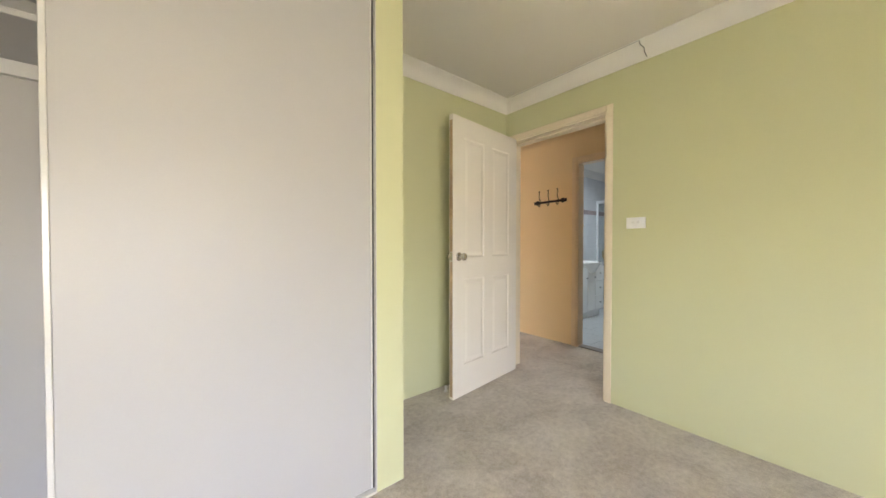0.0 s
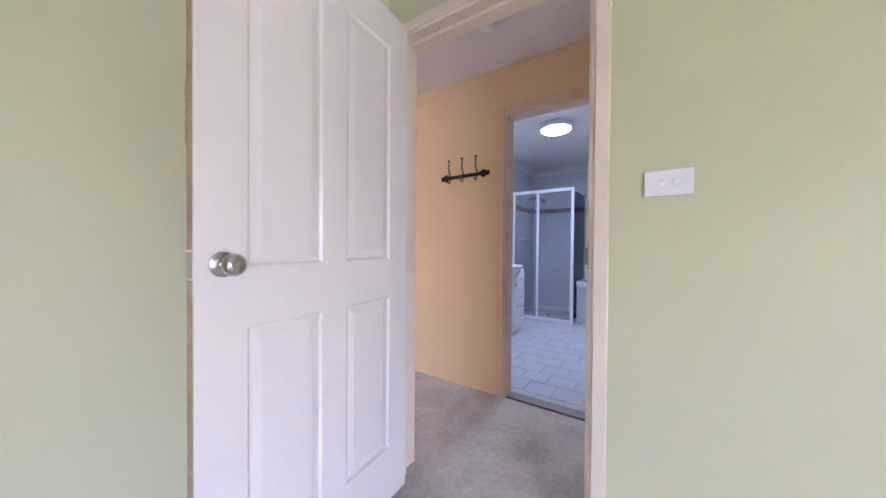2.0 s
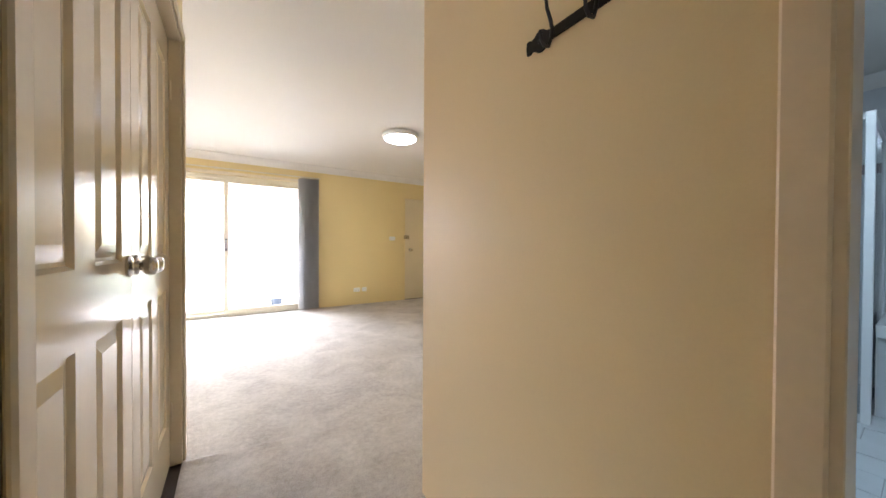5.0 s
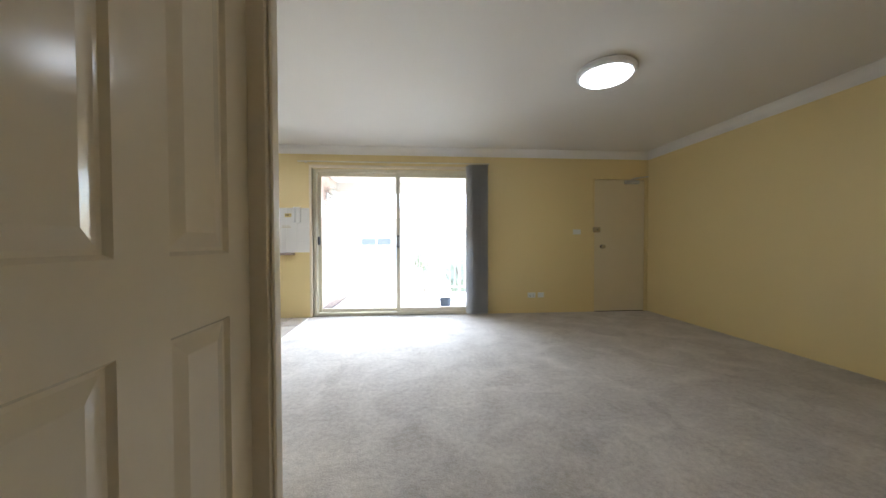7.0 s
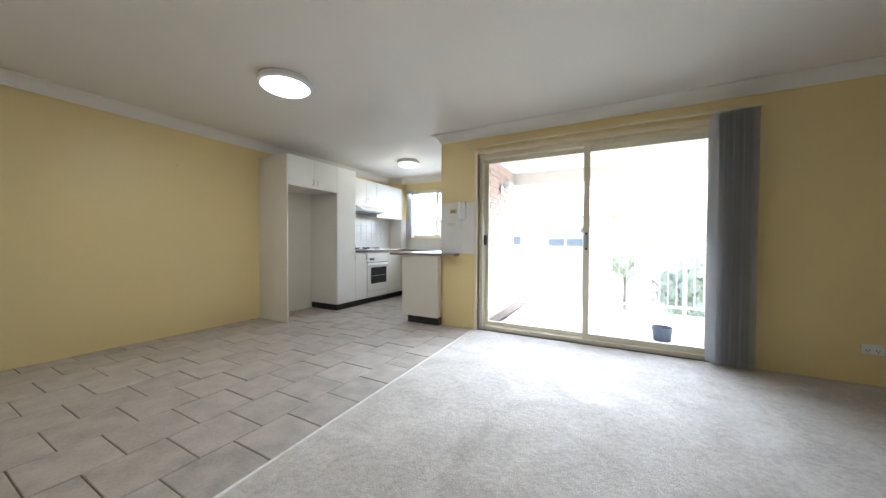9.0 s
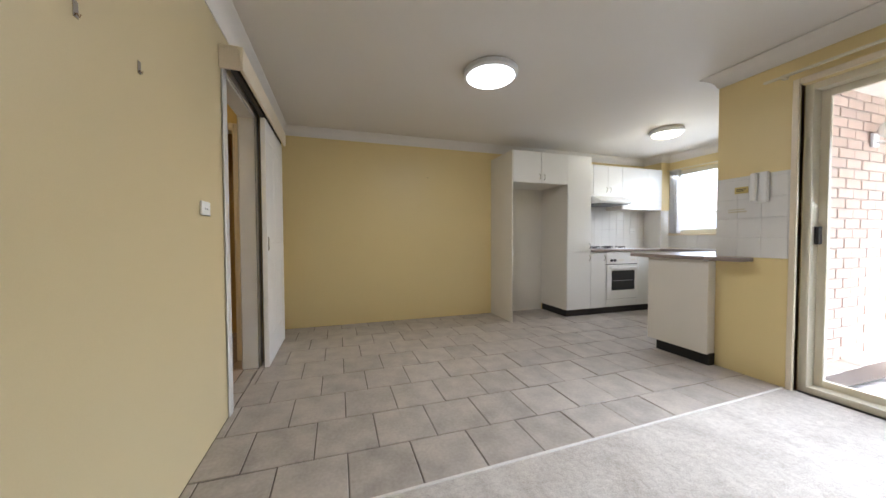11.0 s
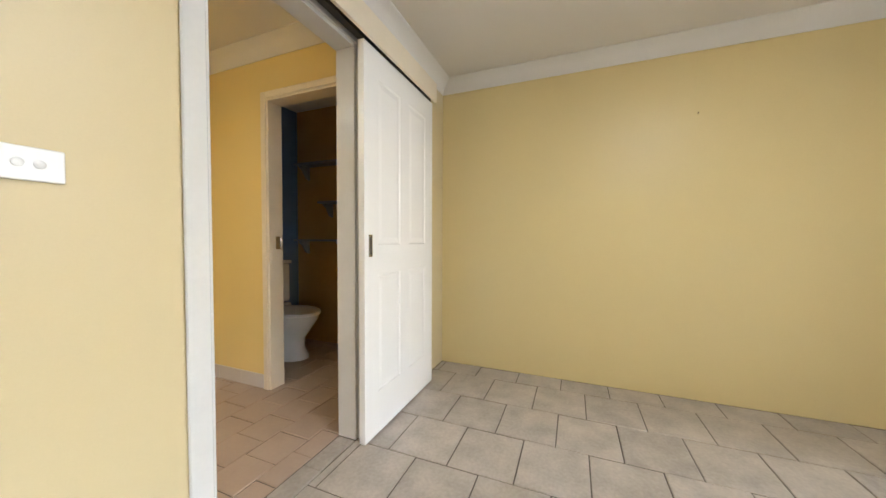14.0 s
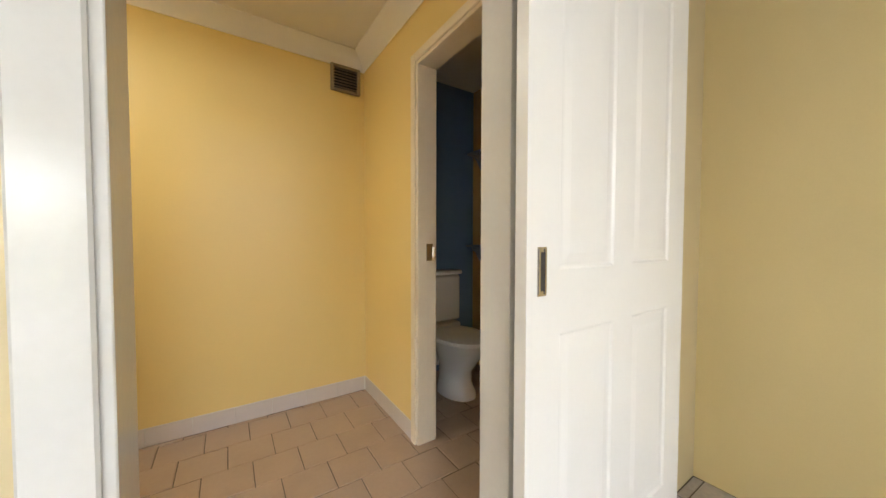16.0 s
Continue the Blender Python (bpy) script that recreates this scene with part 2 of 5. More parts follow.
def glass_material(name, tint, rough=0.0, gloss=0.12):
    """Thin pane: clear with a little mirror gloss."""
    m = bpy.data.materials.new(name)
    m.use_nodes = True
    nt, nodes = m.node_tree, m.node_tree.nodes
    nodes.remove(nodes["Principled BSDF"])
    tr = nodes.new("ShaderNodeBsdfTransparent")
    tr.inputs[0].default_value = (*tint, 1)
    gl = nodes.new("ShaderNodeBsdfGlossy")
    gl.inputs["Roughness"].default_value = 0.02
    fr = nodes.new("ShaderNodeFresnel")
    fr.inputs[0].default_value = 1.45
    mx = nodes.new("ShaderNodeMixShader")
    nt.links.new(fr.outputs[0], mx.inputs[0])
    nt.links.new(tr.outputs[0], mx.inputs[1])
    nt.links.new(gl.outputs[0], mx.inputs[2])
    nt.links.new(mx.outputs[0], nodes["Material Output"].inputs[0])
    return m


M_GLASS = glass_material("clear_glass", (0.96, 0.97, 0.97))
M_SHGLASS = glass_material("shower_glass", (0.93, 0.95, 0.96))

# ---- mesh helpers ----
SIDES = ((0, 3, 2, 1), (4, 5, 6, 7), (0, 1, 5, 4), (1, 2, 6, 5), (2, 3, 7, 6), (3, 0, 4, 7))


def box(bm, x0, x1, y0, y1, z0, z1, bevel=0.0, segments=1):
    v = [bm.verts.new(p) for p in ((x0, y0, z0), (x1, y0, z0), (x1, y1, z0), (x0, y1, z0), (x0, y0, z1), (x1, y0, z1), (x1, y1, z1), (x0, y1, z1))]
    f = [bm.faces.new([v[i] for i in s]) for s in SIDES]
    if bevel:
        edges = list({e for g in f for e in g.edges})
        bmesh.ops.bevel(bm, geom=edges, offset=bevel, segments=segments, profile=0.5, affect="EDGES")
    return bm


def boxes(*rows, bevel=0.0, segments=1):
    bm = bmesh.new()
    for r in rows:
        box(bm, *r, bevel=bevel, segments=segments)
    return bm


def frustum(bm, x0, x1, z0, z1, y0, y1, slope):
    """A raised field: base at y0, top at y1, edges sloping in by slope."""
    a = [(x0, y0, z0), (x1, y0, z0), (x1, y0, z1), (x0, y0, z1)]
    b = [(x0 + slope, y1, z0 + slope), (x1 - slope, y1, z0 + slope), (x1 - slope, y1, z1 - slope), (x0 + slope, y1, z1 - slope)]
    va, vb = [bm.verts.new(p) for p in a], [bm.verts.new(p) for p in b]
    bm.faces.new(vb)
    bm.faces.new(va[::-1])
    for i in range(4):
        j = (i + 1) % 4
        bm.faces.new((va[i], va[j], vb[j], vb[i]))
    return bm


def lathe(profile, n=28, axis="z", at=(0, 0, 0)):
    """Turns (radius, height) points about an axis."""
    bm = bmesh.new()
    rings = []
    for r, h in profile:
        ring = []
        for i in range(n):
            a = 2 * math.pi * i / n
            c, s = r * math.cos(a), r * math.sin(a)
            p = {"z": (c, s, h), "y": (c, h, s), "x": (h, c, s)}[axis]
            ring.append(bm.verts.new(Vector(p) + Vector(at)))
        rings.append(ring)
    for k in range(len(rings) - 1):
        for i in range(n):
            j = (i + 1) % n
            bm.faces.new((rings[k][i], rings[k][j], rings[k + 1][j], rings[k + 1][i]))
    bm.faces.new(rings[0])
    bm.faces.new(rings[-1])
    bmesh.ops.recalc_face_normals(bm, faces=bm.faces)
    return bm


def tube(points, r, n=10, taper=1.0, bm=None):
    """A round bar along points."""
    bm = bm or bmesh.new()
    pts = [Vector(p) for p in points]
    rings = []
    for k, p in enumerate(pts):
        d = (pts[min(k + 1, len(pts) - 1)] - pts[max(k - 1, 0)]).normalized()
        side = d.cross(Vector((0.31, 0.17, 0.93))).normalized()
        up = d.cross(side)
        rr = r * (1 + (taper - 1) * k / max(1, len(pts) - 1))
        rings.append([bm.verts.new(p + rr * (math.cos(2 * math.pi * i / n) * side + math.sin(2 * math.pi * i / n) * up)) for i in range(n)])
    for k in range(len(rings) - 1):
        for i in range(n):
            j = (i + 1) % n
            bm.faces.new((rings[k][i], rings[k][j], rings[k + 1][j], rings[k + 1][i]))
    bm.faces.new(rings[0])
    bm.faces.new(rings[-1])
    bmesh.ops.recalc_face_normals(bm, faces=bm.faces)
    return bm


def finish(bm, name, mat, smooth=False):
    me = bpy.data.meshes.new(name)
    bmesh.ops.recalc_face_normals(bm, faces=bm.faces)
    bm.to_mesh(me)
    bm.free()
    for m in mat if isinstance(mat, (list, tuple)) else (mat,):
        me.materials.append(m)
    if smooth:
        for p in me.polygons:
            p.use_smooth = True
        me.set_sharp_from_angle(angle=radians(40))
    return me


def thing(name, label, category, at=None, group=""):
    """An Empty at the thing's base that its parts hang under."""
    ob = new(name)
    ob.empty_display_size = 0.05
    if at is not None:
        ob.matrix_world = at
    return tagged(ob, label, category, group)


def part(name, bm, mat, parent=None, label="", smooth=False):
    ob = new(name, finish(bm, name, mat, smooth))
    ob.parent = parent
    return tagged(ob, label)


def solid(name, bm, mat, label, category, smooth=False, group="", kind=""):
    ob = new(name, finish(bm, name, mat, smooth))
    return tagged(ob, label, category, group, kind)


def setting(name, bm, mat, label, category="wall", smooth=False):
    return solid(name, bm, mat, label, category, smooth, kind="structure")


def wall(name, rows, paints, label):
    """A wall of blocks; paints: material by the side that faces it (+x, -x, +y, -y), the first is for all other sides."""
    bm = boxes(*rows)
    bmesh.ops.recalc_face_normals(bm, faces=bm.faces)
    keys = list(paints)
    for f in bm.faces:
        n = f.normal
        side = ("+x" if n.x > 0 else "-x") if abs(n.x) > 0.5 else (("+y" if n.y > 0 else "-y") if abs(n.y) > 0.5 else "")
        f.material_index = keys.index(side) if side in keys else 0
    return setting(name, bm, list(paints.values()), label)


# ---- the building ----
H = 2.39
HB = 2.425  # bedroom

wall("wall_bedroom_hall", [(2.78, 2.89, -2.3, 0.815, 0, HB), (2.78, 2.89, 0.815, 1.682, 2.075, HB), (2.78, 2.89, 1.682, 2.08, 0, HB), (2.78, 2.89, 2.08, 3.55, 2.075, HB), (2.78, 2.89, 3.55, 3.606, 0, HB)], {"+x": M_YELLOW, "-x": M_GREEN, "+y": M_YELLOW}, "plaster wall, pale green inside the bedroom, yellow in the hall")
wall("wall_bedroom_north", [(-1.2, 2.78, 1.74, 1.915, 0, HB)], {"-y": M_GREEN, "+y": M_LAUN}, "plaster wall, pale green in the bedroom, yellow in the laundry")
wall("wall_bedroom_south", [(-1.2, -1.0, -2.4, -2.3, 0, HB), (0.8, 2.89, -2.4, -2.3, 0, HB), (-1.0, 0.8, -2.4, -2.3, 0, 0.6), (-1.0, 0.8, -2.4, -2.3, 1.7, HB)], {"+y": M_GREEN}, "pale green painted bedroom wall with a window opening")
wall("wall_bedroom_west", [(-1.3, -1.2, -2.4, 1.915, 0, HB)], {"+x": M_GREEN}, "pale green painted bedroom wall")
wall("wall_wardrobe_nib", [(1.105, 1.245, 1.075, 1.165, 0, HB), (1.155, 1.245, 1.165, 1.74, 0, HB), (-1.2, 1.105, 1.075, 1.165, 2.30, HB)], {"+x": M_GREEN}, "narrow pale green wall beside the wardrobe")
wall("wall_hall_bathroom", [(3.785, 3.895, -0.9, 0.908, 0, H), (3.785, 3.895, 0.908, 1.597, 2.025, H), (3.785, 3.895, 1.597, 2.72, 0, H)], {"-x": M_PEACH, "+x": M_BWALL, "+y": M_YELLOW}, "peach painted plaster wall between hall and bathroom")
wall("wall_hall_end", [(2.89, 2.955, 0.62, 0.73, 0, H), (2.955, 3.70, 0.62, 0.73, 2.04, H), (3.70, 3.785, 0.62, 0.73, 0, H)], {"+y": M_PEACH, "-y": M_YELLOW}, "peach wall closing the hall with a doorway")
wall("wall_back_room", [(2.89, 3.785, -1.0, -0.9, 0, H)], {"+y": M_YELLOW}, "warm yellow wall of the room beyond the hall")
wall("wall_bathroom_north", [(3.895, 7.3, 2.61, 2.72, 0, H)], {"+y": M_YELLOW, "-y": M_KGROUT}, "wall, yellow towards the living room, tiled towards the bathroom")
wall("wall_bathroom_east", [(7.22, 7.32, -0.3, 2.61, 0, H)], {"-x": M_KGROUT}, "tiled bathroom wall behind the bath")
wall("wall_bathroom_south", [(3.895, 7.22, -0.3, -0.2, 0, H)], {"+y": M_BWALL}, "pale tiled bathroom wall")
wall("wall_living_east", [(6.80, 6.95, 2.72, 7.245, 0, H)], {"-x": M_YELLOW}, "yellow painted living room wall")
wall("wall_living_north", [(1.34, 1.84, 7.245, 7.46, 0, H), (1.84, 4.13, 7.245, 7.46, 2.10, H), (4.13, 5.93, 7.245, 7.46, 0, H), (5.93, 6.77, 7.245, 7.46, 2.01, H), (6.77, 6.95, 7.245, 7.46, 0, H)], {"-y": M_YELLOW, "+y": M_MORTAR}, "yellow painted wall with sliding door and entry door openings")
wall("wall_kitchen_east", [(1.34, 1.60, 7.46, 9.6, 0, H)], {"-x": M_YELLOW, "+x": M_MORTAR}, "kitchen wall, brick towards the balcony")
wall("wall_kitchen_north", [(-1.11, -0.68, 9.4, 9.6, 0, H), (-0.68, 0.76, 9.4, 9.6, 0, 1.14), (-0.68, 0.76, 9.4, 9.6, 2.14, H), (0.76, 1.34, 9.4, 9.6, 0, H)], {"-y": M_YELLOW}, "yellow kitchen wall with a window opening")
wall("wall_kitchen_column", [(-1.01, -0.70, 9.22, 9.4, 0, H)], {"": M_YELLOW}, "boxed yellow column in the kitchen corner")
wall("wall_west", [(-1.11, -1.01, 3.496, 9.4, 0, H)], {"+x": M_YELLOW}, "yellow painted dining room wall")
wall("wall_living_south", [(-1.11, 0.180, 3.496, 3.606, 0, H), (0.180, 0.936, 3.496, 3.606, 2.07, H), (0.936, 2.78, 3.496, 3.606, 0, H)], {"+y": M_DIMYELLOW, "-y": M_LAUN}, "yellow painted wall with the laundry doorway, living side darkened for dimmer light")
wall("wall_laundry_toilet", [(-0.15, -0.04, 1.915, 2.685, 0, H), (-0.15, -0.04, 2.685, 3.41, 2.03, H), (-0.15, -0.04, 3.41, 3.496, 0, H)], {"+x": M_LAUN, "-x": M_OCHRE}, "yellow wall with the toilet doorway")
wall("wall_laundry_east", [(2.0, 2.1, 1.915, 3.496, 0, H)], {"-x": M_LAUN}, "yellow laundry wall")
wall("wall_toilet_west", [(-1.13, -1.03, 1.915, 3.496, 0, H)], {"+x": M_OCHRE}, "dark ochre toilet wall")
wall("wall_toilet_south", [(-1.03, -0.15, 1.915, 1.935, 0, H)], {"+y": M_BLUE}, "dark blue painted toilet wall")
setting("ceiling", boxes((-1.4, 2.7805, 1.9155, 7.46, H, H + 0.15), (2.8905, 7.4, -2.4, 7.46, H, H + 0.15), (2.7805, 2.8905, 3.6065, 7.46, H, H + 0.15), (-1.4, 1.6, 7.46, 9.6, H, H + 0.15)), M_CEIL, "flat off-white painted plaster ceiling", "ceiling")

setting("ceiling_bedroom", boxes((-1.4, 2.8905, -2.5, 1.9155, HB, HB + 0.15), (2.7805, 2.8905, 1.9155, 3.6065, HB, HB + 0.15)), M_CEIL, "flat off-white painted bedroom ceiling", "ceiling")
setting("ceiling_hall", boxes((2.8905, 3.7845, 0.7305, 2.72, 2.362, H - 0.001)), M_CEIL, "slightly lower white hall ceiling", "ceiling")

# floors
setting("floor_slab", boxes((-1.4, 7.4, -2.4, 7.46, -0.3, -0.012), (-1.4, 1.6, 7.46, 9.6, -0.3, -0.012)), M_GROUT, "dark grout bed under the floor tiles", "floor")


def carpet():
    bm = bmesh.new()

    def sheet(corners):
        v = [bm.verts.new(p) for p in corners]
        bm.faces.new(v)
    z = 0.004
    # the tile edge of the living carpet runs a little askew
    sheet([(1.915, 3.606, z), (2.89, 3.606, z), (2.89, 7.245, z), (1.795, 7.245, z)])
    sheet([(2.89, -0.9, z), (3.785, -0.9, z), (3.785, 7.245, z), (2.89, 7.245, z)])
    sheet([(3.785, 2.72, z), (6.8, 2.72, z), (6.8, 7.245, z), (3.785, 7.245, z)])
    sheet([(-1.2, -2.3, z), (2.78, -2.3, z), (2.78, 1.74, z), (-1.2, 1.74, z)])
    sheet([(2.78, 0.815, z), (2.89, 0.815, z), (2.89, 1.682, z), (2.78, 1.682, z)])
    # low ridge over the seam between hall and living room
    top = []
    for i in range(33):
        s = i / 32
        x, y, up = 2.893 + 1.15 * s, 3.515 - 0.15 * s + 0.006 * math.sin(9 * s), 0.0045 + 0.003 * math.sin(23 * s)
        top.append([bm.verts.new((x, y + d, zz)) for d, zz in ((-0.045, z + 0.0005), (-0.012, z + up * 0.8), (0.0, z + up), (0.012, z + up * 0.5), (0.022, z + 0.0005))])
    for a, b in zip(top, top[1:]):
        for k in range(4):
            bm.faces.new((a[k], b[k], b[k + 1], a[k + 1]))
    return setting("floor_carpet", bm, M_CARPET, "trampled beige cut-pile carpet, slightly wrinkled", "carpet")


carpet()
M_EDGE = material("pale_carpet_binding", (0.72, 0.68, 0.62), 0.9, vary=0.12, scale=30, fine=300, bump=0.5)
setting("carpet_edge", tube([(1.913, 3.61, 0.004), (1.855, 5.43, 0.0045), (1.795, 7.22, 0.004)], 0.0075, 10), M_EDGE, "pale bound edge of the carpet along the tiles", "carpet edge")

COVE = [(0.0, -0.098), (0.006, -0.098), (0.012, -0.086), (0.023, -0.061), (0.040, -0.039), (0.062, -0.022), (0.083, -0.012), (0.094, -0.006), (0.094, 0.0), (0.0, 0.0)]


def cornice(p0, p1, e0=1, e1=1, h=H):
    """A cove along p0 to p1 with the room on its left; e: 1 at an inner corner, -1 at an outer one, 0 square."""
    a, b = Vector((*p0, h)), Vector((*p1, h))
    d = (b - a).normalized()
    n = Vector((-d.y, d.x, 0))
    bm = bmesh.new()
    ra = [bm.verts.new(a + n * u + d * (e0 * u) + Vector((0, 0, w - 0.001))) for u, w in COVE]
    rb = [bm.verts.new(b + n * u - d * (e1 * u) + Vector((0, 0, w - 0.001))) for u, w in COVE]
    k = len(COVE)
    for i in range(k):
        bm.faces.new((ra[i], ra[(i + 1) % k], rb[(i + 1) % k], rb[i]))
    bm.faces.new(ra)
    bm.faces.new(rb[::-1])
    return setting("cornice", bm, M_CORN, "white coved plaster cornice", "cornice", True)


for c in (((-1.01, 3.606), (2.89, 3.606), 1, 0), ((3.785, 2.72), (6.8, 2.72), 0, 1), ((6.8, 2.72), (6.8, 7.245)), ((6.8, 7.245), (1.34, 7.245), 1, -1), ((1.34, 7.245), (1.34, 9.4), -1, 1),
          ((1.34, 9.4), (-0.70, 9.4)), ((-0.70, 9.4), (-0.70, 9.22), 1, -1), ((-0.70, 9.22), (-1.01, 9.22), -1, 1), ((-1.01, 9.22), (-1.01, 3.606)),
          ((2.78, -2.3), (2.78, 1.74), 1, 1, HB), ((2.78, 1.74), (1.245, 1.74), 1, 1, HB), ((1.245, 1.74), (1.245, 1.075), 1, -1, HB), ((1.245, 1.075), (-1.2, 1.075), -1, 1, HB), ((-1.2, 1.075), (-1.2, -2.3), 1, 1, HB), ((-1.2, -2.3), (2.78, -2.3), 1, 1, HB),
          ((2.0, 1.915), (2.0, 3.496)), ((2.0, 3.496), (-0.04, 3.496)), ((-0.04, 3.496), (-0.04, 1.915)), ((-0.04, 1.915), (2.0, 1.915)),
          ((3.895, 2.61), (3.895, -0.2)), ((3.895, -0.2), (7.22, -0.2)), ((7.22, -0.2), (7.22, 2.61)), ((7.22, 2.61), (3.895, 2.61))):
    cornice(*c)

# ---- door frames ----


def door_frame(name, axis, p, q, face0, face1, top, mat, label, w=0.055, proud=0.014, sides=(1, 1)):
    """Lining and architraves of an opening from p to q along axis, through a wall between face0 and face1."""
    t = 0.022
    ob = thing(name, label, "door frame")
    ob["kind"] = "structure"

    def put(pname, a0, a1, f0, f1, z0, z1, bevel):
        row = (f0, f1, a0, a1, z0, z1) if axis == "y" else (a0, a1, f0, f1, z0, z1)
        part(pname, boxes(row, bevel=bevel), mat, ob)
    put("jamb", p, p + t, face0 - 0.002, face1 + 0.002, 0, top, 0.002)
    put("jamb", q - t, q, face0 - 0.002, face1 + 0.002, 0, top, 0.002)
    put("head", p + t, q - t, face0 - 0.002, face1 + 0.002, top - t, top, 0.002)
    for on, f0, f1 in ((sides[0], face0 - proud, face0 - 0.0025), (sides[1], face1 + 0.0025, face1 + proud)):
        if on:
            put("architrave", p - w + 0.008, p + 0.008, f0, f1, 0, top + w - 0.008, 0.004)
            put("architrave", q - 0.008, q + w - 0.008, f0, f1, 0, top + w - 0.008, 0.004)
            put("architrave", p + 0.0085, q - 0.0085, f0, f1, top - 0.008, top + w - 0.008, 0.004)
    return ob


def knob(parent, x, y, z, sign, mat=None):
    """A round passage knob with rose; sign: the side of the leaf."""
    prof = [(0.0, 0.0), (0.031, 0.0), (0.031, 0.006), (0.026, 0.010), (0.013, 0.013), (0.012, 0.026), (0.017, 0.032), (0.025, 0.040), (0.0275, 0.050), (0.025, 0.060), (0.016, 0.067), (0.0, 0.068)]
    bm = lathe([(max(r, 0.0005), h * sign) for r, h in prof], 24, "y", (x, y, z))
    part("knob", bm, mat or M_CHROME, parent, "brushed nickel round knob", True)


def panel_leaf(name, label, at, w, h, t=0.035, knob_x=None, both=True, mat=None, flush_pull=False, category="door", core=0.005, knob_z=1.0):
    """A four-panel moulded leaf: x along its width from the hinge, y its thickness."""
    mat = mat or M_DOOR
    ob = thing(name, label, category, at)
    ob["kind"] = "structure"
    st, mid = (0.120, 0.105) if w > 0.75 else (0.098, 0.112)
    xa, xb = st, (w - mid) / 2
    xc, xd = (w + mid) / 2, w - st
    leaf = part("leaf", boxes((0, w, core, t - core, 0, h)), mat, ob)
    z1, z2, z3, z4 = 0.225 * h / 2.04, 0.862 * h / 2.04, 1.02 * h / 2.04, 1.897 * h / 2.04
    for nm, r in (("stile", (0, xa, 0, h)), ("stile", (xd, w, 0, h)), ("muntin", (xb, xc, z1, z2)), ("muntin", (xb, xc, z3, z4)), ("rail", (xa, xd, 0, z1)), ("rail", (xa, xd, z2, z3)), ("rail", (xa, xd, z4, h))):
        for y0, y1 in ((0, core), (t - core, t)):
            part(nm, boxes((r[0], r[1], y0, y1, r[2], r[3])), mat, leaf)
    for x0, x1 in ((xa, xb), (xc, xd)):
        for za, zb in ((z1, z2), (z3, z4)):
            for y0, y1 in ((core, 0.0015), (t - core, t - 0.0015)):
                bm = bmesh.new()
                frustum(bm, x0 + 0.016, x1 - 0.016, za + 0.016, zb - 0.016, y0, y1, 0.032 if core > 0.006 else 0.024)
                # sloping moulding round the field
                for u0, u1, v0, v1 in ((x0, x0 + 0.008, za, zb), (x1 - 0.008, x1, za, zb)):
                    m0 = u0 if u0 == x0 else u1
                    inner = u1 if u0 == x0 else u0
                    yo = 0.0 if y0 == core else t
                    v = [bm.verts.new(p) for p in ((m0, yo, v0), (m0, yo, v1), (inner, y0, v1), (inner, y0, v0))]
                    bm.faces.new(v)
                for zz, zi in ((za, za + 0.008), (zb, zb - 0.008)):
                    yo = 0.0 if y0 == core else t
                    v = [bm.verts.new(p) for p in ((x0, yo, zz), (x1, yo, zz), (x1, y0, zi), (x0, y0, zi))]
                    bm.faces.new(v)
                part("panel", bm, mat, leaf)
    if knob_x is not None:
        knob(ob, knob_x, 0, knob_z, -1)
        if both:
            knob(ob, knob_x, t, knob_z, 1)
    return ob


def hinge(parent, x, y, z):
    part("hinge", tube([(x, y, z - 0.045), (x, y, z + 0.045)], 0.006), M_TRIM, parent)


# bedroom door, open into the room
door_frame("door_frame_bedroom", "y", 0.815, 1.682, 2.78, 2.89, 2.075, M_TRIM, "cream painted timber frame of the bedroom doorway", w=0.045)
dfb = bpy.data.objects["door_frame_bedroom"]
part("door_stop", boxes((2.829, 2.9035, 0.8375, 0.8525, 0.0, 2.052), bevel=0.003), M_TRIM, dfb)
part("door_stop", boxes((2.829, 2.9035, 0.853, 1.659, 2.037, 2.0525), bevel=0.003), M_TRIM, dfb)
part("hinge_strip", boxes((2.7395, 2.800, 1.634, 1.6595, 0.0, 2.05), bevel=0.002), M_TRIM, dfb)
# Tan strip stands in for the dark gap beside the hinge strip.
part("joint", boxes((2.8005, 2.806, 1.650, 1.6597, 0.0, 2.05)), M_WORN, dfb, "tan strip drawn for the dark gap at the jamb")
leaf = panel_leaf("door_bedroom", "open cream four-panel bedroom door with nickel knobs", pose(2.737, 1.6249, 0.012, 0, 0, 186.4), 0.825, 2.04, knob_x=0.765, core=0.006, knob_z=1.028)
part("worn_edge", boxes((0.8253, 0.8262, 0.005, 0.030, 0.02, 0.993), (0.8253, 0.8262, 0.005, 0.030, 1.063, 1.30), (0.8253, 0.8264, 0.003, 0.032, 1.30, 1.46), (0.8253, 0.8262, 0.005, 0.030, 1.46, 2.0)), M_WORN, leaf, "bare chipped timber edge")
part("chip", boxes((0.821, 0.8262, -0.0008, -0.0002, 1.31, 1.36), (0.819, 0.8262, -0.0008, -0.0002, 1.37, 1.385), (0.822, 0.8262, -0.0008, -0.0002, 1.40, 1.44)), M_WORN, leaf)
part("latch_plate", boxes((0.8255, 0.8275, 0.006, 0.029, 0.998, 1.058)), M_CHROME, leaf)
for z in (0.25, 1.8):
    hinge(leaf, 0.0, -0.004, z)
solid("strike_plate", boxes((2.776, 2.816, 0.8372, 0.8392, 1.015, 1.10), (2.768, 2.776, 0.8372, 0.846, 1.03, 1.085)), M_CHROME, "small nickel strike plate on the bedroom door jamb", "strike plate")
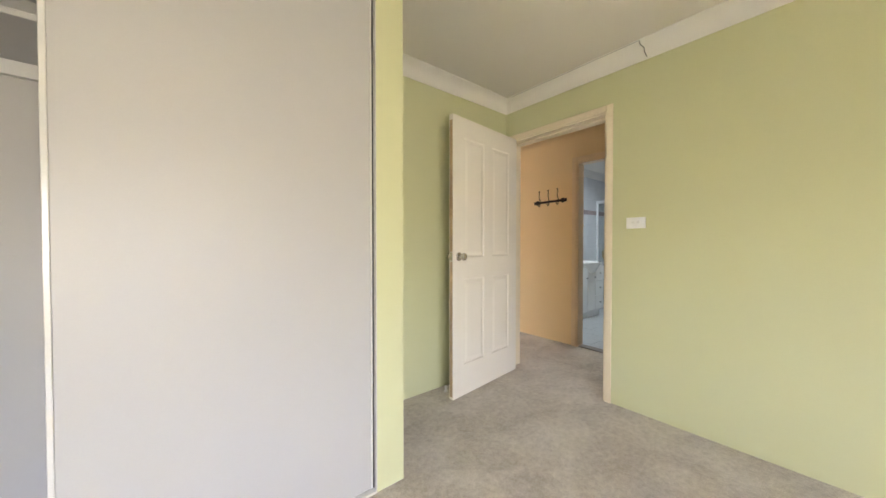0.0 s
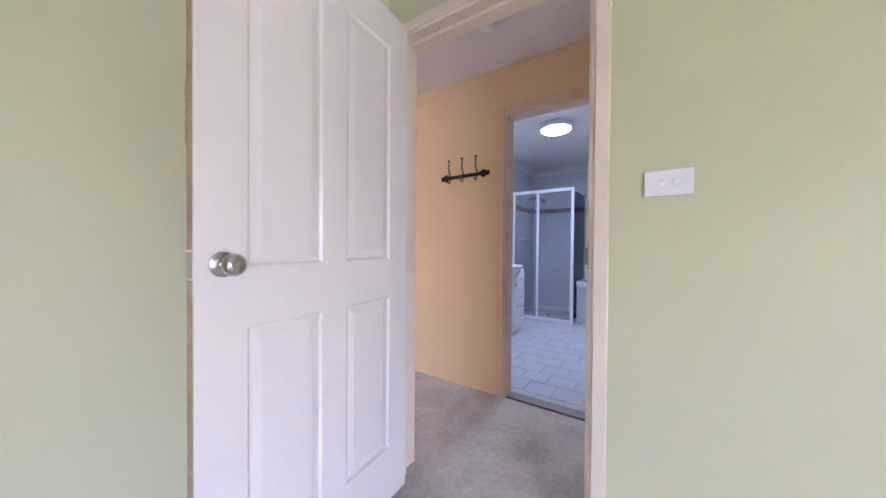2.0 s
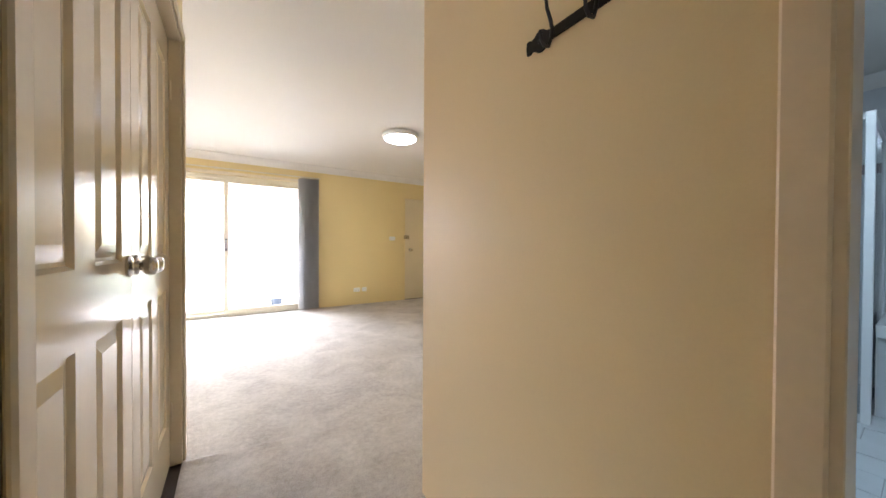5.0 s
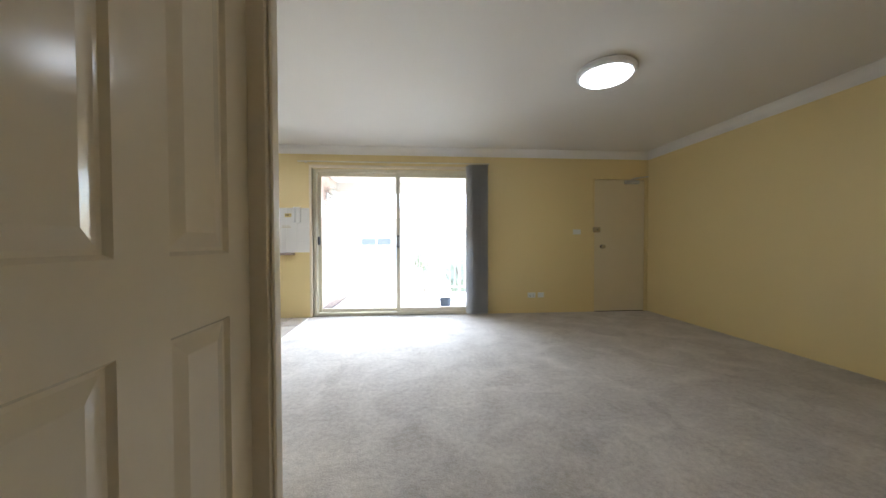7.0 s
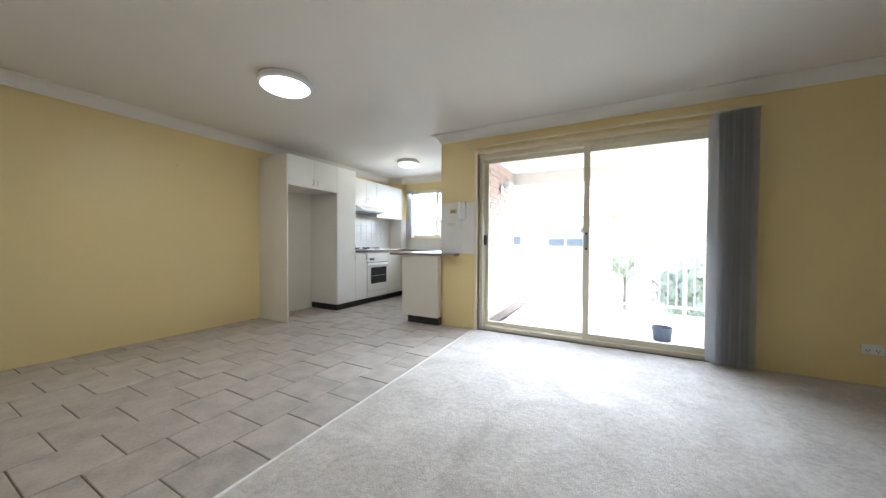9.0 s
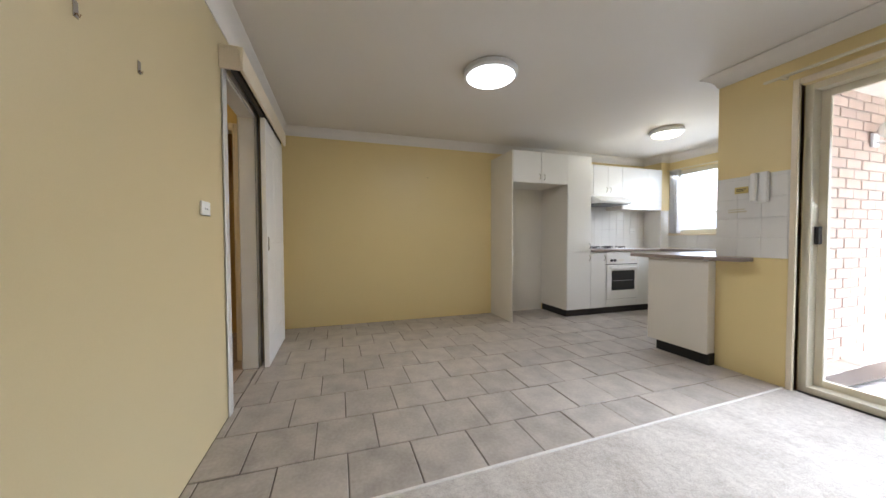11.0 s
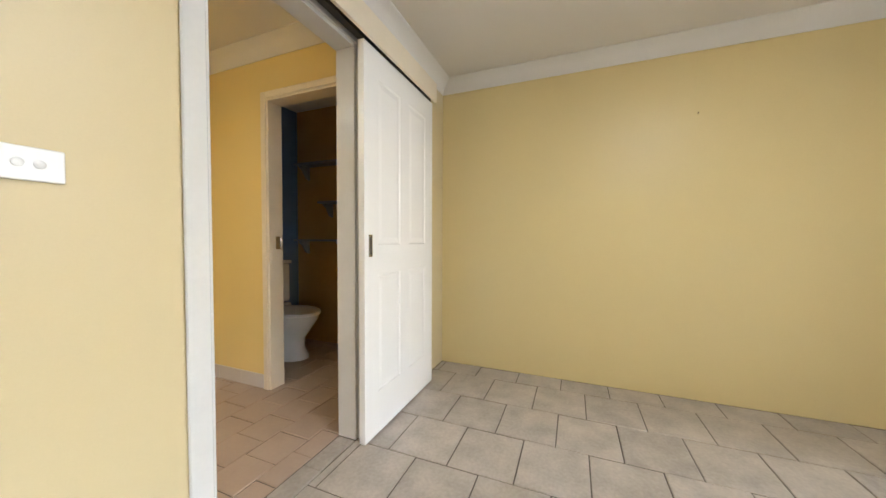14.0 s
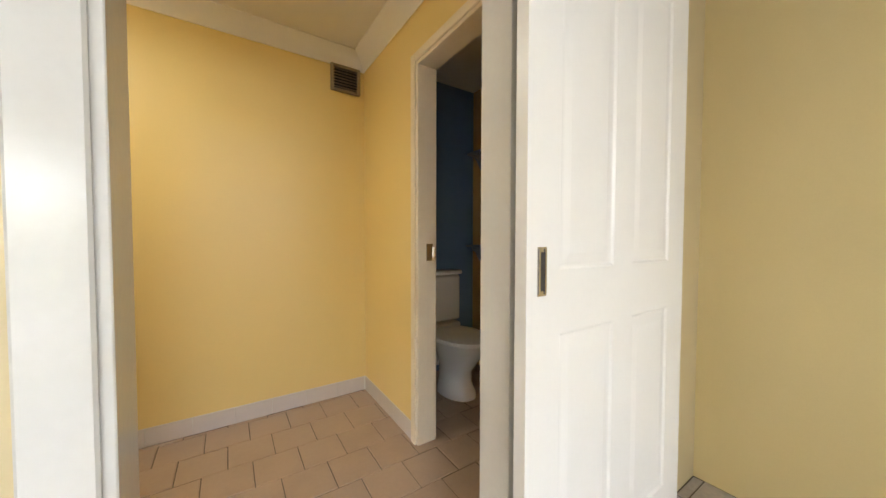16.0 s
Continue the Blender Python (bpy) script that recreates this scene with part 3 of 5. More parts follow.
ds = thing("door_stop", "small white rubber-tipped door stop on the carpet", "door stop", pose(1.985, 1.655, 0.004))
part("base", lathe([(0.016, 0.0), (0.016, 0.006), (0.010, 0.012), (0.009, 0.030)], 16), M_PLASTIC, ds, "", True)
part("tip", lathe([(0.012, 0.0305), (0.013, 0.036), (0.010, 0.042), (0.001, 0.043)], 16), M_PLASTIC, ds, "", True)
# bathroom door, open inwards
door_frame("door_frame_bathroom", "y", 0.908, 1.597, 3.785, 3.895, 2.025, M_PTRIM, "cream painted timber frame of the bathroom doorway")
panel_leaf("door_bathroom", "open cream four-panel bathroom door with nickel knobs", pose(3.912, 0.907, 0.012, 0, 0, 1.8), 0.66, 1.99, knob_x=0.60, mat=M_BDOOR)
# doorway at the end of the hall
door_frame("door_frame_hall_end", "x", 2.955, 3.70, 0.62, 0.73, 2.04, M_PTRIM, "cream painted timber frame at the hall end", w=0.05)
solid("strike_plate", boxes((3.6755, 3.6775, 0.635, 0.665, 0.99, 1.07)), M_CHROME, "small nickel strike plate on the hall end jamb", "strike plate")
# toilet doorway
door_frame("door_frame_toilet", "y", 2.685, 3.41, -0.15, -0.04, 2.03, M_TRIM, "cream painted timber frame of the toilet doorway", w=0.045)
solid("strike_plate", boxes((-0.13, -0.09, 2.7075, 2.7105, 0.99, 1.08), (-0.138, -0.13, 2.706, 2.717, 1.01, 1.06)), M_CHROME, "small nickel strike plate on the toilet door jamb", "strike plate")
# laundry doorway with a face-sliding leaf
door_frame("door_frame_laundry", "x", 0.180, 0.936, 3.496, 3.606, 2.07, M_TRIMW, "white gloss timber frame of the laundry doorway", w=0.070, sides=(1, 1))


def sliding_leaf():
    ob = panel_leaf("door_laundry_sliding", "open white four-panel sliding door hung on the wall", pose(0.235, 3.692, 0.012, 0, 0, 180), 0.83, 2.04, mat=M_WDOOR)
    part("finger_pull", boxes((0.035, 0.065, 0.0355, 0.0375, 0.962, 1.076), bevel=0.001), M_CHROME, ob, "recessed nickel finger pull")
    part("finger_pull", boxes((0.035, 0.065, -0.0025, -0.0005, 0.962, 1.076), (0.037, 0.042, -0.005, -0.0025, 0.966, 1.072), (0.058, 0.063, -0.005, -0.0025, 0.966, 1.072)), M_CHROME, ob, "recessed nickel finger pull")
    part("pull_recess", boxes((0.043, 0.057, -0.004, -0.003, 0.974, 1.064)), M_DARK, ob)
    return ob


sliding_leaf()
pel = thing("pelmet", "cream boxed pelmet hiding the sliding door track", "pelmet")
part("front_board", boxes((-0.59, 1.02, 3.712, 3.73, 2.052, 2.185), bevel=0.002), M_TRIM, pel)
part("top_board", boxes((-0.59, 1.02, 3.608, 3.711, 2.167, 2.185)), M_TRIM, pel)
part("end_board", boxes((1.003, 1.02, 3.608, 3.711, 2.052, 2.166)), M_TRIM, pel)
part("track", boxes((-0.57, 1.0, 3.655, 3.69, 2.056, 2.09)), M_DARK, pel)

# hall cupboard with two leaves
door_frame("door_frame_cupboard", "y", 2.08, 3.55, 2.78, 2.89, 2.075, M_TRIM, "cream painted frame of the hall cupboard", w=0.045, sides=(0, 1))
cup = panel_leaf("door_cupboard", "closed glossy four-panel hall cupboard door with nickel knob", pose(2.845, 2.105, 0.012, 0, 0, 90), 0.721, 2.03, knob_x=0.678, both=False, mat=M_GLOSSD, core=0.010)
cup2 = panel_leaf("door_cupboard", "closed glossy four-panel hall cupboard door with nickel knob", pose(2.845, 2.829, 0.012, 0, 0, 90), 0.696, 2.03, knob_x=0.043, both=False, mat=M_GLOSSD, core=0.010)
for z in (0.25, 1.8):
    hinge(cup2, 0.700, -0.004, z)
setting("wall_cupboard_back", boxes((2.2, 2.22, 1.915, 3.496, 0, H)), M_YELLOW, "back of the hall cupboard")

# ---- wardrobe ----
wd = thing("wardrobe", "built-in wardrobe with plain white sliding door, standing half open", "wardrobe")
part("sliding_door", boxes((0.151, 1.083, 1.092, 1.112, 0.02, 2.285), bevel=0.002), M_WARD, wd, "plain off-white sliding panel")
part("door_edge", boxes((0.138, 0.152, 1.088, 1.116, 0.02, 2.285), bevel=0.002), M_TRIMW, wd)
part("door_edge", boxes((1.0835, 1.0915, 1.088, 1.116, 0.02, 2.285), bevel=0.002), M_TRIMW, wd)
part("jamb", boxes((1.1005, 1.1045, 1.070, 1.165, 0.0, 2.30), bevel=0.002), M_TRIMW, wd)
part("shadow_gap", boxes((1.092, 1.100, 1.092, 1.16, 0.02, 2.285)), M_DARK, wd)
part("floor_track", boxes((-1.19, 1.0995, 1.068, 1.160, 0.005, 0.018), bevel=0.002), M_TRIMW, wd)
part("top_track", boxes((-1.19, 1.0995, 1.068, 1.165, 2.286, 2.2995), bevel=0.002), M_TRIMW, wd)
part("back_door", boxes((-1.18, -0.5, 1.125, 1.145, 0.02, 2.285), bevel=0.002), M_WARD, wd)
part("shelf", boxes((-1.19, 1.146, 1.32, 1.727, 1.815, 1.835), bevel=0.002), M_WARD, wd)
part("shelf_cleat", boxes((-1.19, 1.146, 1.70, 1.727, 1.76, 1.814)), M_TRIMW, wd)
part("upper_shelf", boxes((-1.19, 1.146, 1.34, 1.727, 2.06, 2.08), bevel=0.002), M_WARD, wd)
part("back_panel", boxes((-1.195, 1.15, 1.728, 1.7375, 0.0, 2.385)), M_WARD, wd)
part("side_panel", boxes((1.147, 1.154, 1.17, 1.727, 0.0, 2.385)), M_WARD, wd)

crk = thing("cornice_crack", "dark open joint in the bedroom cornice", "crack")
part("joint_line", boxes((2.687, 2.690, 0.585, 1.60, HB - 0.0085, HB - 0.0045)), M_DARK, crk)
part("crack_line", tube([(2.69, 0.585, HB - 0.006), (2.702, 0.59, HB - 0.024), (2.728, 0.572, HB - 0.045), (2.742, 0.578, HB - 0.06), (2.766, 0.57, HB - 0.087)], 0.0025, 6), M_DARK, crk)

# ---- plates on the walls ----


def wall_plate(name, label, category, x, y, z, turn, w=0.117, h=0.074, rockers=2, holes=False, group=""):
    """Faces local -y."""
    ob = thing(name, label, category, pose(x, y, z, 0, 0, turn), group)
    part("plate", boxes((-w / 2, w / 2, -0.011, 0, -h / 2, h / 2), bevel=0.003, segments=2), M_PLASTIC, ob)
    for i in range(rockers):
        cx = (i - (rockers - 1) / 2) * 0.030
        if holes:
            cx = (i - (rockers - 1) / 2) * 0.052
            for dx, dz in ((-0.008, -0.004), (0.008, -0.004), (0, -0.018)):
                part("slot", boxes((cx + dx - 0.002, cx + dx + 0.002, -0.0117, -0.0112, dz - 0.005, dz + 0.005)), M_BLACK, ob)
            part("rocker", boxes((cx - 0.006, cx + 0.006, -0.015, -0.0112, 0.010, 0.028), bevel=0.001), M_PLASTIC, ob)
        else:
            part("rocker", lathe([(0.009, -0.0112), (0.009, -0.0145), (0.006, -0.017), (0.0005, -0.0175)], 16, "y", (cx, 0, 0)), M_PLASTIC, ob, "round switch button", True)
    return ob


wall_plate("light_switch", "white double light switch on the green wall", "light switch", 2.778, 0.628, 1.272, -90)
wall_plate("light_switch", "white double light switch on the yellow wall", "light switch", 1.285, 3.608, 1.22, 180, w=0.106, h=0.070)
wall_plate("light_switch", "white light switch beside the entry door", "light switch", 5.68, 7.243, 1.205, 0)
wall_plate("power_outlet", "white double power outlet low on the wall", "power outlet", 4.99, 7.243, 0.27, 0, rockers=2, holes=True)
wall_plate("antenna_outlet", "white aerial outlet low on the wall", "outlet", 5.13, 7.243, 0.27, 0, w=0.09, rockers=1)
wall_plate("power_outlet", "white power outlet on the kitchen splashback", "power outlet", -1.003, 8.96, 1.2, 90, rockers=2, holes=True)


def picture_hook(x, z):
    ob = thing("picture_hook", "small brass picture hook nailed to the yellow wall", "picture hook", pose(x, 3.607, z), "picture hooks")
    part("plate", boxes((-0.009, 0.009, 0, 0.003, -0.022, 0.022), bevel=0.001), M_CHROME, ob)
    part("hook", tube([(0, 0.004, -0.01), (0, 0.010, -0.02), (0, 0.012, -0.012)], 0.002, 6), M_BROWNW, ob)


picture_hook(2.10, 1.656)
picture_hook(1.82, 1.648)
solid("nail", tube([(-1.012, 5.40, 1.89), (-0.997, 5.40, 1.893)], 0.004, 8), M_BROWNW, "small nail in the yellow wall", "nail")

# ---- hook rack in the hall ----


def hook_rack():
    ob = thing("hook_rack", "black wrought-iron wall rack with three coat hooks", "coat hooks", pose(3.784, 1.925, 1.622, 0, -1.2, -90))
    # local: x along the bar, -y out of the wall
    half = [(0.0, 0.013), (0.135, 0.013), (0.147, 0.018), (0.155, 0.026), (0.166, 0.029), (0.177, 0.026), (0.186, 0.018), (0.196, 0.014), (0.201, 0.019), (0.212, 0.018), (0.214, 0.0)]
    top = [(x, z) for x, z in half]
    out = top + [(x, -z) for x, z in top[::-1][1:]]
    left = [(-x, z) for x, z in out[::-1]]
    ring = out[:-1] + left[:-1]
    bm = bmesh.new()
    seen, pts = set(), []
    for p in ring:
        k = (round(p[0], 4), round(p[1], 4))
        if k not in seen:
            seen.add(k)
            pts.append(p)
    f = [bm.verts.new((x, -0.007, z)) for x, z in pts]
    b = [bm.verts.new((x, -0.001, z)) for x, z in pts]
    bm.faces.new(f)
    bm.faces.new(b[::-1])
    for i in range(len(pts)):
        j = (i + 1) % len(pts)
        bm.faces.new((f[i], b[i], b[j], f[j]))
    part("bar", bm, M_IRON, ob)
    for cx in (-0.166, 0.166):
        part("rivet", lathe([(0.008, -0.0072), (0.007, -0.010), (0.0005, -0.012)], 12, "y", (cx, 0, 0)), M_IRON, ob)
    for cx in (-0.125, -0.005, 0.115):
        up = [(cx, -0.010, 0.0), (cx, -0.016, 0.025), (cx, -0.030, 0.05), (cx, -0.034, 0.075), (cx, -0.024, 0.10), (cx, -0.028, 0.122)]
        h = part("hook", tube(up, 0.0052, 8, 0.75), M_IRON, ob, "", True)
        part("tip", lathe([(0.001, 0.120), (0.007, 0.123), (0.009, 0.129), (0.007, 0.135), (0.001, 0.138)], 10, "z", (cx, -0.028, 0)), M_IRON, h, "", True)
        dn = [(cx, -0.010, 0.012), (cx, -0.016, -0.02), (cx, -0.026, -0.043), (cx, -0.042, -0.047), (cx, -0.054, -0.034), (cx, -0.056, -0.014)]
        part("lower_hook", tube(dn, 0.005, 8, 0.8), M_IRON, h, "", True)
    return ob


hook_rack()

# ---- ceiling lights ----


def ceiling_light(x, y, lens, label, r=0.19):
    ob = thing("ceiling_light", label, "ceiling light", pose(x, y, H), "ceiling lights")
    part("base", lathe([(r, 0.0), (r + 0.012, -0.012), (r + 0.012, -0.040), (r, -0.050), (r - 0.012, -0.052)], 48), M_ALU, ob, "white rim", True)
    prof = [(r - 0.012, -0.046)] + [((r - 0.014) * math.cos(a), -0.052 - 0.042 * math.sin(a)) for a in [i * math.pi / 16 for i in range(8)]] + [(0.001, -0.094)]
    dif = part("diffuser", lathe(prof, 48), lens, ob, "glowing opal diffuser", True)
    dif.visible_shadow = False
    return ob


ceiling_light(4.775, 5.01, M_LENS, "round ceiling light, lit, opal dome in a white rim", 0.20)
ceiling_light(0.862, 5.402, M_LENS, "round ceiling light, lit, opal dome in a white rim", 0.20)
ceiling_light(0.255, 8.08, M_LENSW, "round warm ceiling light, lit, in the kitchen", 0.17)
# Added out of view for the laundry's extra lamp.
ceiling_light(1.6, 2.72, M_LENSW, "unseen round warm ceiling light, added to brighten the laundry", 0.16)
ceiling_light(5.19, 1.643, M_LENSC, "round ceiling light, lit, in the bathroom", 0.165)

smk = thing("smoke_alarm", "round white smoke alarm on the hall ceiling", "smoke alarm", pose(3.31, 1.485, 2.362))
part("base", lathe([(0.058, 0.0), (0.058, -0.012), (0.052, -0.018)], 28), M_PLASTIC, smk, "", True)
part("cover", lathe([(0.048, -0.014), (0.046, -0.030), (0.030, -0.038), (0.001, -0.039)], 28), M_PLASTIC, smk, "", True)

# ---- sliding glass door, blind and balcony ----


def pane_frame(parent, x0, x1, z0, z1, y, t, w, mat, glass):
    """A framed pane standing in the plane y."""
    for r in ((x0, x0 + w, z0, z1), (x1 - w, x1, z0, z1)):
        part("stile", boxes((r[0], r[1], y, y + t, r[2], r[3]), bevel=0.003), mat, parent)
    for za, zb in ((z0, z0 + w), (z1 - w, z1)):
        part("rail", boxes((x0 + w, x1 - w, y + 0.001, y + t - 0.001, za, zb)), mat, parent)
    g = part("pane", boxes((x0 + w, x1 - w, y + t / 2 - 0.003, y + t / 2 + 0.003, z0 + w, z1 - w)), glass, parent, "clear glass pane")
    g.visible_shadow = False


sd = thing("door_sliding_glass", "cream aluminium sliding glass door to the balcony", "sliding door")
sd["kind"] = "structure"
for x0, x1, z0, z1 in ((1.84, 1.885, 0, 2.10), (4.08, 4.13, 0, 2.10), (1.885, 4.08, 0, 0.045), (1.885, 4.08, 2.055, 2.10)):
    part("frame", boxes((x0, x1, 7.2885, 7.42, z0, z1), bevel=0.003), M_CREAMALU, sd)
pane_frame(sd, 3.0, 4.08, 0.045, 2.055, 7.30, 0.035, 0.06, M_CREAMALU, M_GLASS)
pane_frame(sd, 1.885, 3.055, 0.045, 2.055, 7.37, 0.035, 0.045, M_CREAMALU, M_GLASS)
hd = part("handle", boxes((3.017, 3.043, 7.285, 7.30, 0.98, 1.16), bevel=0.003), M_BLACK, sd, "black sliding door handle")
part("grip", boxes((3.023, 3.037, 7.268, 7.285, 1.0, 1.14), bevel=0.004), M_STEEL, hd)
part("catch", boxes((1.887, 1.91, 7.325, 7.368, 1.02, 1.14), bevel=0.003), M_BLACK, sd, "black latch keeper")
part("stop", boxes((2.975, 3.0, 7.335, 7.36, 1.16, 1.21), bevel=0.002), M_CREAMALU, sd)
for r in ((1.805, 1.84, 7.222, 7.288, 0.0, 2.14), (4.13, 4.165, 7.222, 7.288, 0.0, 2.14), (1.8405, 4.1295, 7.222, 7.288, 2.102, 2.14)):
    part("architrave", boxes(r, bevel=0.004), M_TRIM, sd)

vb = thing("vertical_blind", "drawn-back grey fabric vertical blind stacked beside the door", "vertical blind")
part("headrail", boxes((1.66, 4.35, 7.185, 7.205, 2.172, 2.188), bevel=0.003), M_CREAMALU, vb)
for x in (1.75, 2.9, 4.3):
    part("bracket", boxes((x, x + 0.025, 7.205, 7.243, 2.168, 2.196)), M_CREAMALU, vb)
for i in range(13):
    x, a = 4.03 + i * 0.021, radians(-70 + 5 * math.sin(i * 2.1))
    bm = bmesh.new()
    cols = []
    for k in range(5):
        u = (k / 4 - 0.5) * 0.127
        bow = 0.006 * (1 - (2 * k / 4 - 1) ** 2)
        px, py = x + u * math.cos(a) - bow * math.sin(a), 7.157 + u * math.sin(a) + bow * math.cos(a)
        cols.append((bm.verts.new((px, py, 0.03)), bm.verts.new((px, py, 2.15))))
    for k in range(4):
        bm.faces.new((cols[k][0], cols[k + 1][0], cols[k + 1][1], cols[k][1]))
    bmesh.ops.solidify(bm, geom=list(bm.faces), thickness=0.0012)
    part("vane", bm, M_VANE, vb, "", True)
part("chain", tube([(4.03, 7.13, 0.05), (4.28, 7.13, 0.05)], 0.0025, 6), M_PLASTIC, vb)

setting("balcony_floor", boxes((1.60, 8.5, 7.46, 9.75, -0.3, -0.06)), M_CONC, "pale concrete balcony floor", "balcony")
setting("balcony_soffit", boxes((1.60, 8.5, 7.46, 9.75, 2.33, 2.6)), M_SOFFIT, "painted balcony soffit with a front beam", "soffit")
setting("balcony_beam", boxes((1.60, 8.5, 9.6, 9.75, 2.12, 2.33)), M_SOFFIT, "rendered beam along the balcony edge", "beam")
# Slab added out of view to keep sun out of the kitchen window.
setting("eave", boxes((-1.6, 1.595, 9.61, 10.25, 2.40, 2.6)), M_SOFFIT, "unseen slab added above the kitchen window to block the sun", "eave")
rl = thing("balcony_railing", "white metal balcony railing with thin upright bars", "railing")
part("top_rail", boxes((1.62, 8.5, 9.62, 9.67, 0.96, 1.0), bevel=0.006), M_ALU, rl)
part("bottom_rail", boxes((1.62, 8.5, 9.63, 9.66, 0.06, 0.09), bevel=0.004), M_ALU, rl)
BAR = finish(boxes((-0.008, 0.008, -0.008, 0.008, 0.09, 0.96)), "bar", M_ALU)
for i in range(62):
    o = new("bar", BAR)
    o.parent, o.location = rl, (1.70 + i * 0.11, 9.645, 0)
for x in (1.66, 4.2, 6.8):
    part("post", boxes((x, x + 0.045, 9.62, 9.67, -0.06, 0.96)), M_ALU, rl)
bk = thing("bucket", "dark blue-grey plastic bucket standing on the balcony floor", "bucket", pose(3.78, 8.06, -0.06))
part("body", lathe([(0.080, 0.0), (0.084, 0.004), (0.10, 0.145), (0.106, 0.15), (0.106, 0.158), (0.097, 0.158), (0.08, 0.012), (0.001, 0.010)], 28), M_BUCKET, bk, "", True)
part("handle", tube([(0.104 * math.cos(a), 0.02, 0.148 - 0.07 * math.sin(a)) for a in [i * math.pi / 10 for i in range(11)]], 0.003, 6), M_STEEL, bk)
wl = thing("wall_lamp", "white globe wall lamp on the balcony brickwork", "wall lamp", pose(1.618, 8.8, 1.93))
part("back_plate", boxes((0, 0.02, -0.05, 0.05, -0.06, 0.06), bevel=0.004), M_ALU, wl)
part("arm", tube([(0.02, 0, -0.02), (0.09, 0, -0.03), (0.10, 0, 0.0)], 0.010), M_ALU, wl)
part("globe", lathe([(0.001, 0.0)] + [(0.075 * math.sin(i * math.pi / 12), 0.075 - 0.075 * math.cos(i * math.pi / 12)) for i in range(1, 12)] + [(0.001, 0.15)], 24, "z", (0.10, 0, 0)), M_CERAM, wl, "white glass globe", True)

# ---- entry door ----
setting("door_frame_entry", boxes((5.93, 5.952, 7.235, 7.46, 0, 2.0), (6.748, 6.77, 7.235, 7.46, 0, 2.0), (5.952, 6.748, 7.235, 7.46, 1.992, 2.009), bevel=0.002), M_YELLOW, "yellow painted steel frame of the entry door", "door frame")
en = thing("door_entry", "closed flush cream entry door with lock and closer", "door")
en["kind"] = "structure"
part("leaf", boxes((5.956, 6.744, 7.252, 7.29, 0.012, 1.985), bevel=0.002), material("cream_flush_door_paint", (0.73, 0.625, 0.42), 0.35, vary=0.04, scale=2.5), en)
part("gap", boxes((5.952, 6.748, 7.285, 7.292, 1.985, 1.992), (5.952, 6.748, 7.262, 7.292, 0.0, 0.012), (5.952, 5.956, 7.285, 7.292, 0.012, 1.985)), M_DARK, en)
lk = part("deadlock", boxes((5.93, 6.04, 7.222, 7.252, 1.20, 1.275), bevel=0.004), M_CHROME, en, "nickel rim lock")
part("turn", tube([(6.0, 7.222, 1.237), (6.0, 7.208, 1.237)], 0.012), M_CHROME, lk)
part("knob", lathe([(0.033, 0.0), (0.033, -0.008), (0.014, -0.012), (0.013, -0.03), (0.027, -0.042), (0.027, -0.058), (0.001, -0.064)], 24, "y", (6.075, 7.252, 0.985)), M_CHROME, en, "round nickel knob", True)
cl = part("door_closer", boxes((6.42, 6.64, 7.205, 7.252, 1.925, 1.98), bevel=0.006), M_STEEL, en, "silver overhead door closer")
part("arm", tube([(6.50, 7.20, 1.985), (6.62, 7.08, 2.0), (6.66, 7.06, 2.0)], 0.008), M_STEEL, cl)
part("arm", tube([(6.66, 7.06, 2.003), (6.56, 7.236, 2.012)], 0.007), M_STEEL, cl)
setting("balcony_wall_behind_entry", boxes((5.7, 7.3, 7.9, 8.0, -0.3, 2.33)), M_BRICK, "brick wall outside the entry")

# ---- kitchen ----
FX = -0.42


def bow_handle(parent, y, z, vertical=True, x=FX):
    """A small chrome bow handle on a front that faces +x."""
    pts = []
    for i in range(9):
        a = math.pi * i / 8
        u, out = -0.038 * math.cos(a), 0.026 * math.sin(a) ** 0.7
        pts.append((x + out, y, z + u) if vertical else (x + out, y + u, z))
    part("handle", tube(pts, 0.0045, 8), M_CHROME, parent, "chrome bow handle", True)


def front(parent, y0, y1, z0, z1, x=FX, name="door", mat=None):
    return part(name, boxes((x - 0.016, x, y0 + 0.0015, y1 - 0.0015, z0 + 0.0015, z1 - 0.0015), bevel=0.0025, segments=2), mat or M_WHITE, parent)


fc = thing("fridge_cabinet", "white cabinet over an empty fridge space with a tall end panel", "cabinet")
part("end_panel", boxes((-1.0085, FX, 6.337, 6.355, 0, 2.19), bevel=0.0015), M_PANEL, fc, "aged white end panel")
part("carcass", boxes((-1.0085, FX - 0.018, 6.356, 7.179, 1.80, 2.19)), M_PANEL, fc)
part("nook_back", boxes((-1.0085, -1.0, 6.356, 7.179, 0.0, 1.799)), M_PANEL, fc, "pale panel behind the fridge space")
d = front(fc, 6.357, 6.769, 1.79, 2.19)
bow_handle(d, 6.735, 1.87)
d = front(fc, 6.769, 7.179, 1.79, 2.19)
bow_handle(d, 6.805, 1.87)
pn = thing("pantry_cabinet", "tall white pantry cabinet with two doors", "cabinet")
part("carcass", boxes((-1.0085, FX - 0.018, 7.181, 7.573, 0.095, 2.19)), M_PANEL, pn)
d = front(pn, 7.181, 7.573, 0.884, 2.19)
bow_handle(d, 7.54, 0.965)
d = front(pn, 7.181, 7.573, 0.095, 0.884)
bow_handle(d, 7.54, 0.80)
part("kickboard", boxes((-1.0, FX - 0.035, 7.195, 7.573, 0.0, 0.0945)), M_KICK, pn, "black kickboard")
bs = thing("base_cabinet", "white base cabinet with a black kickboard", "cabinet", group="kitchen base units")
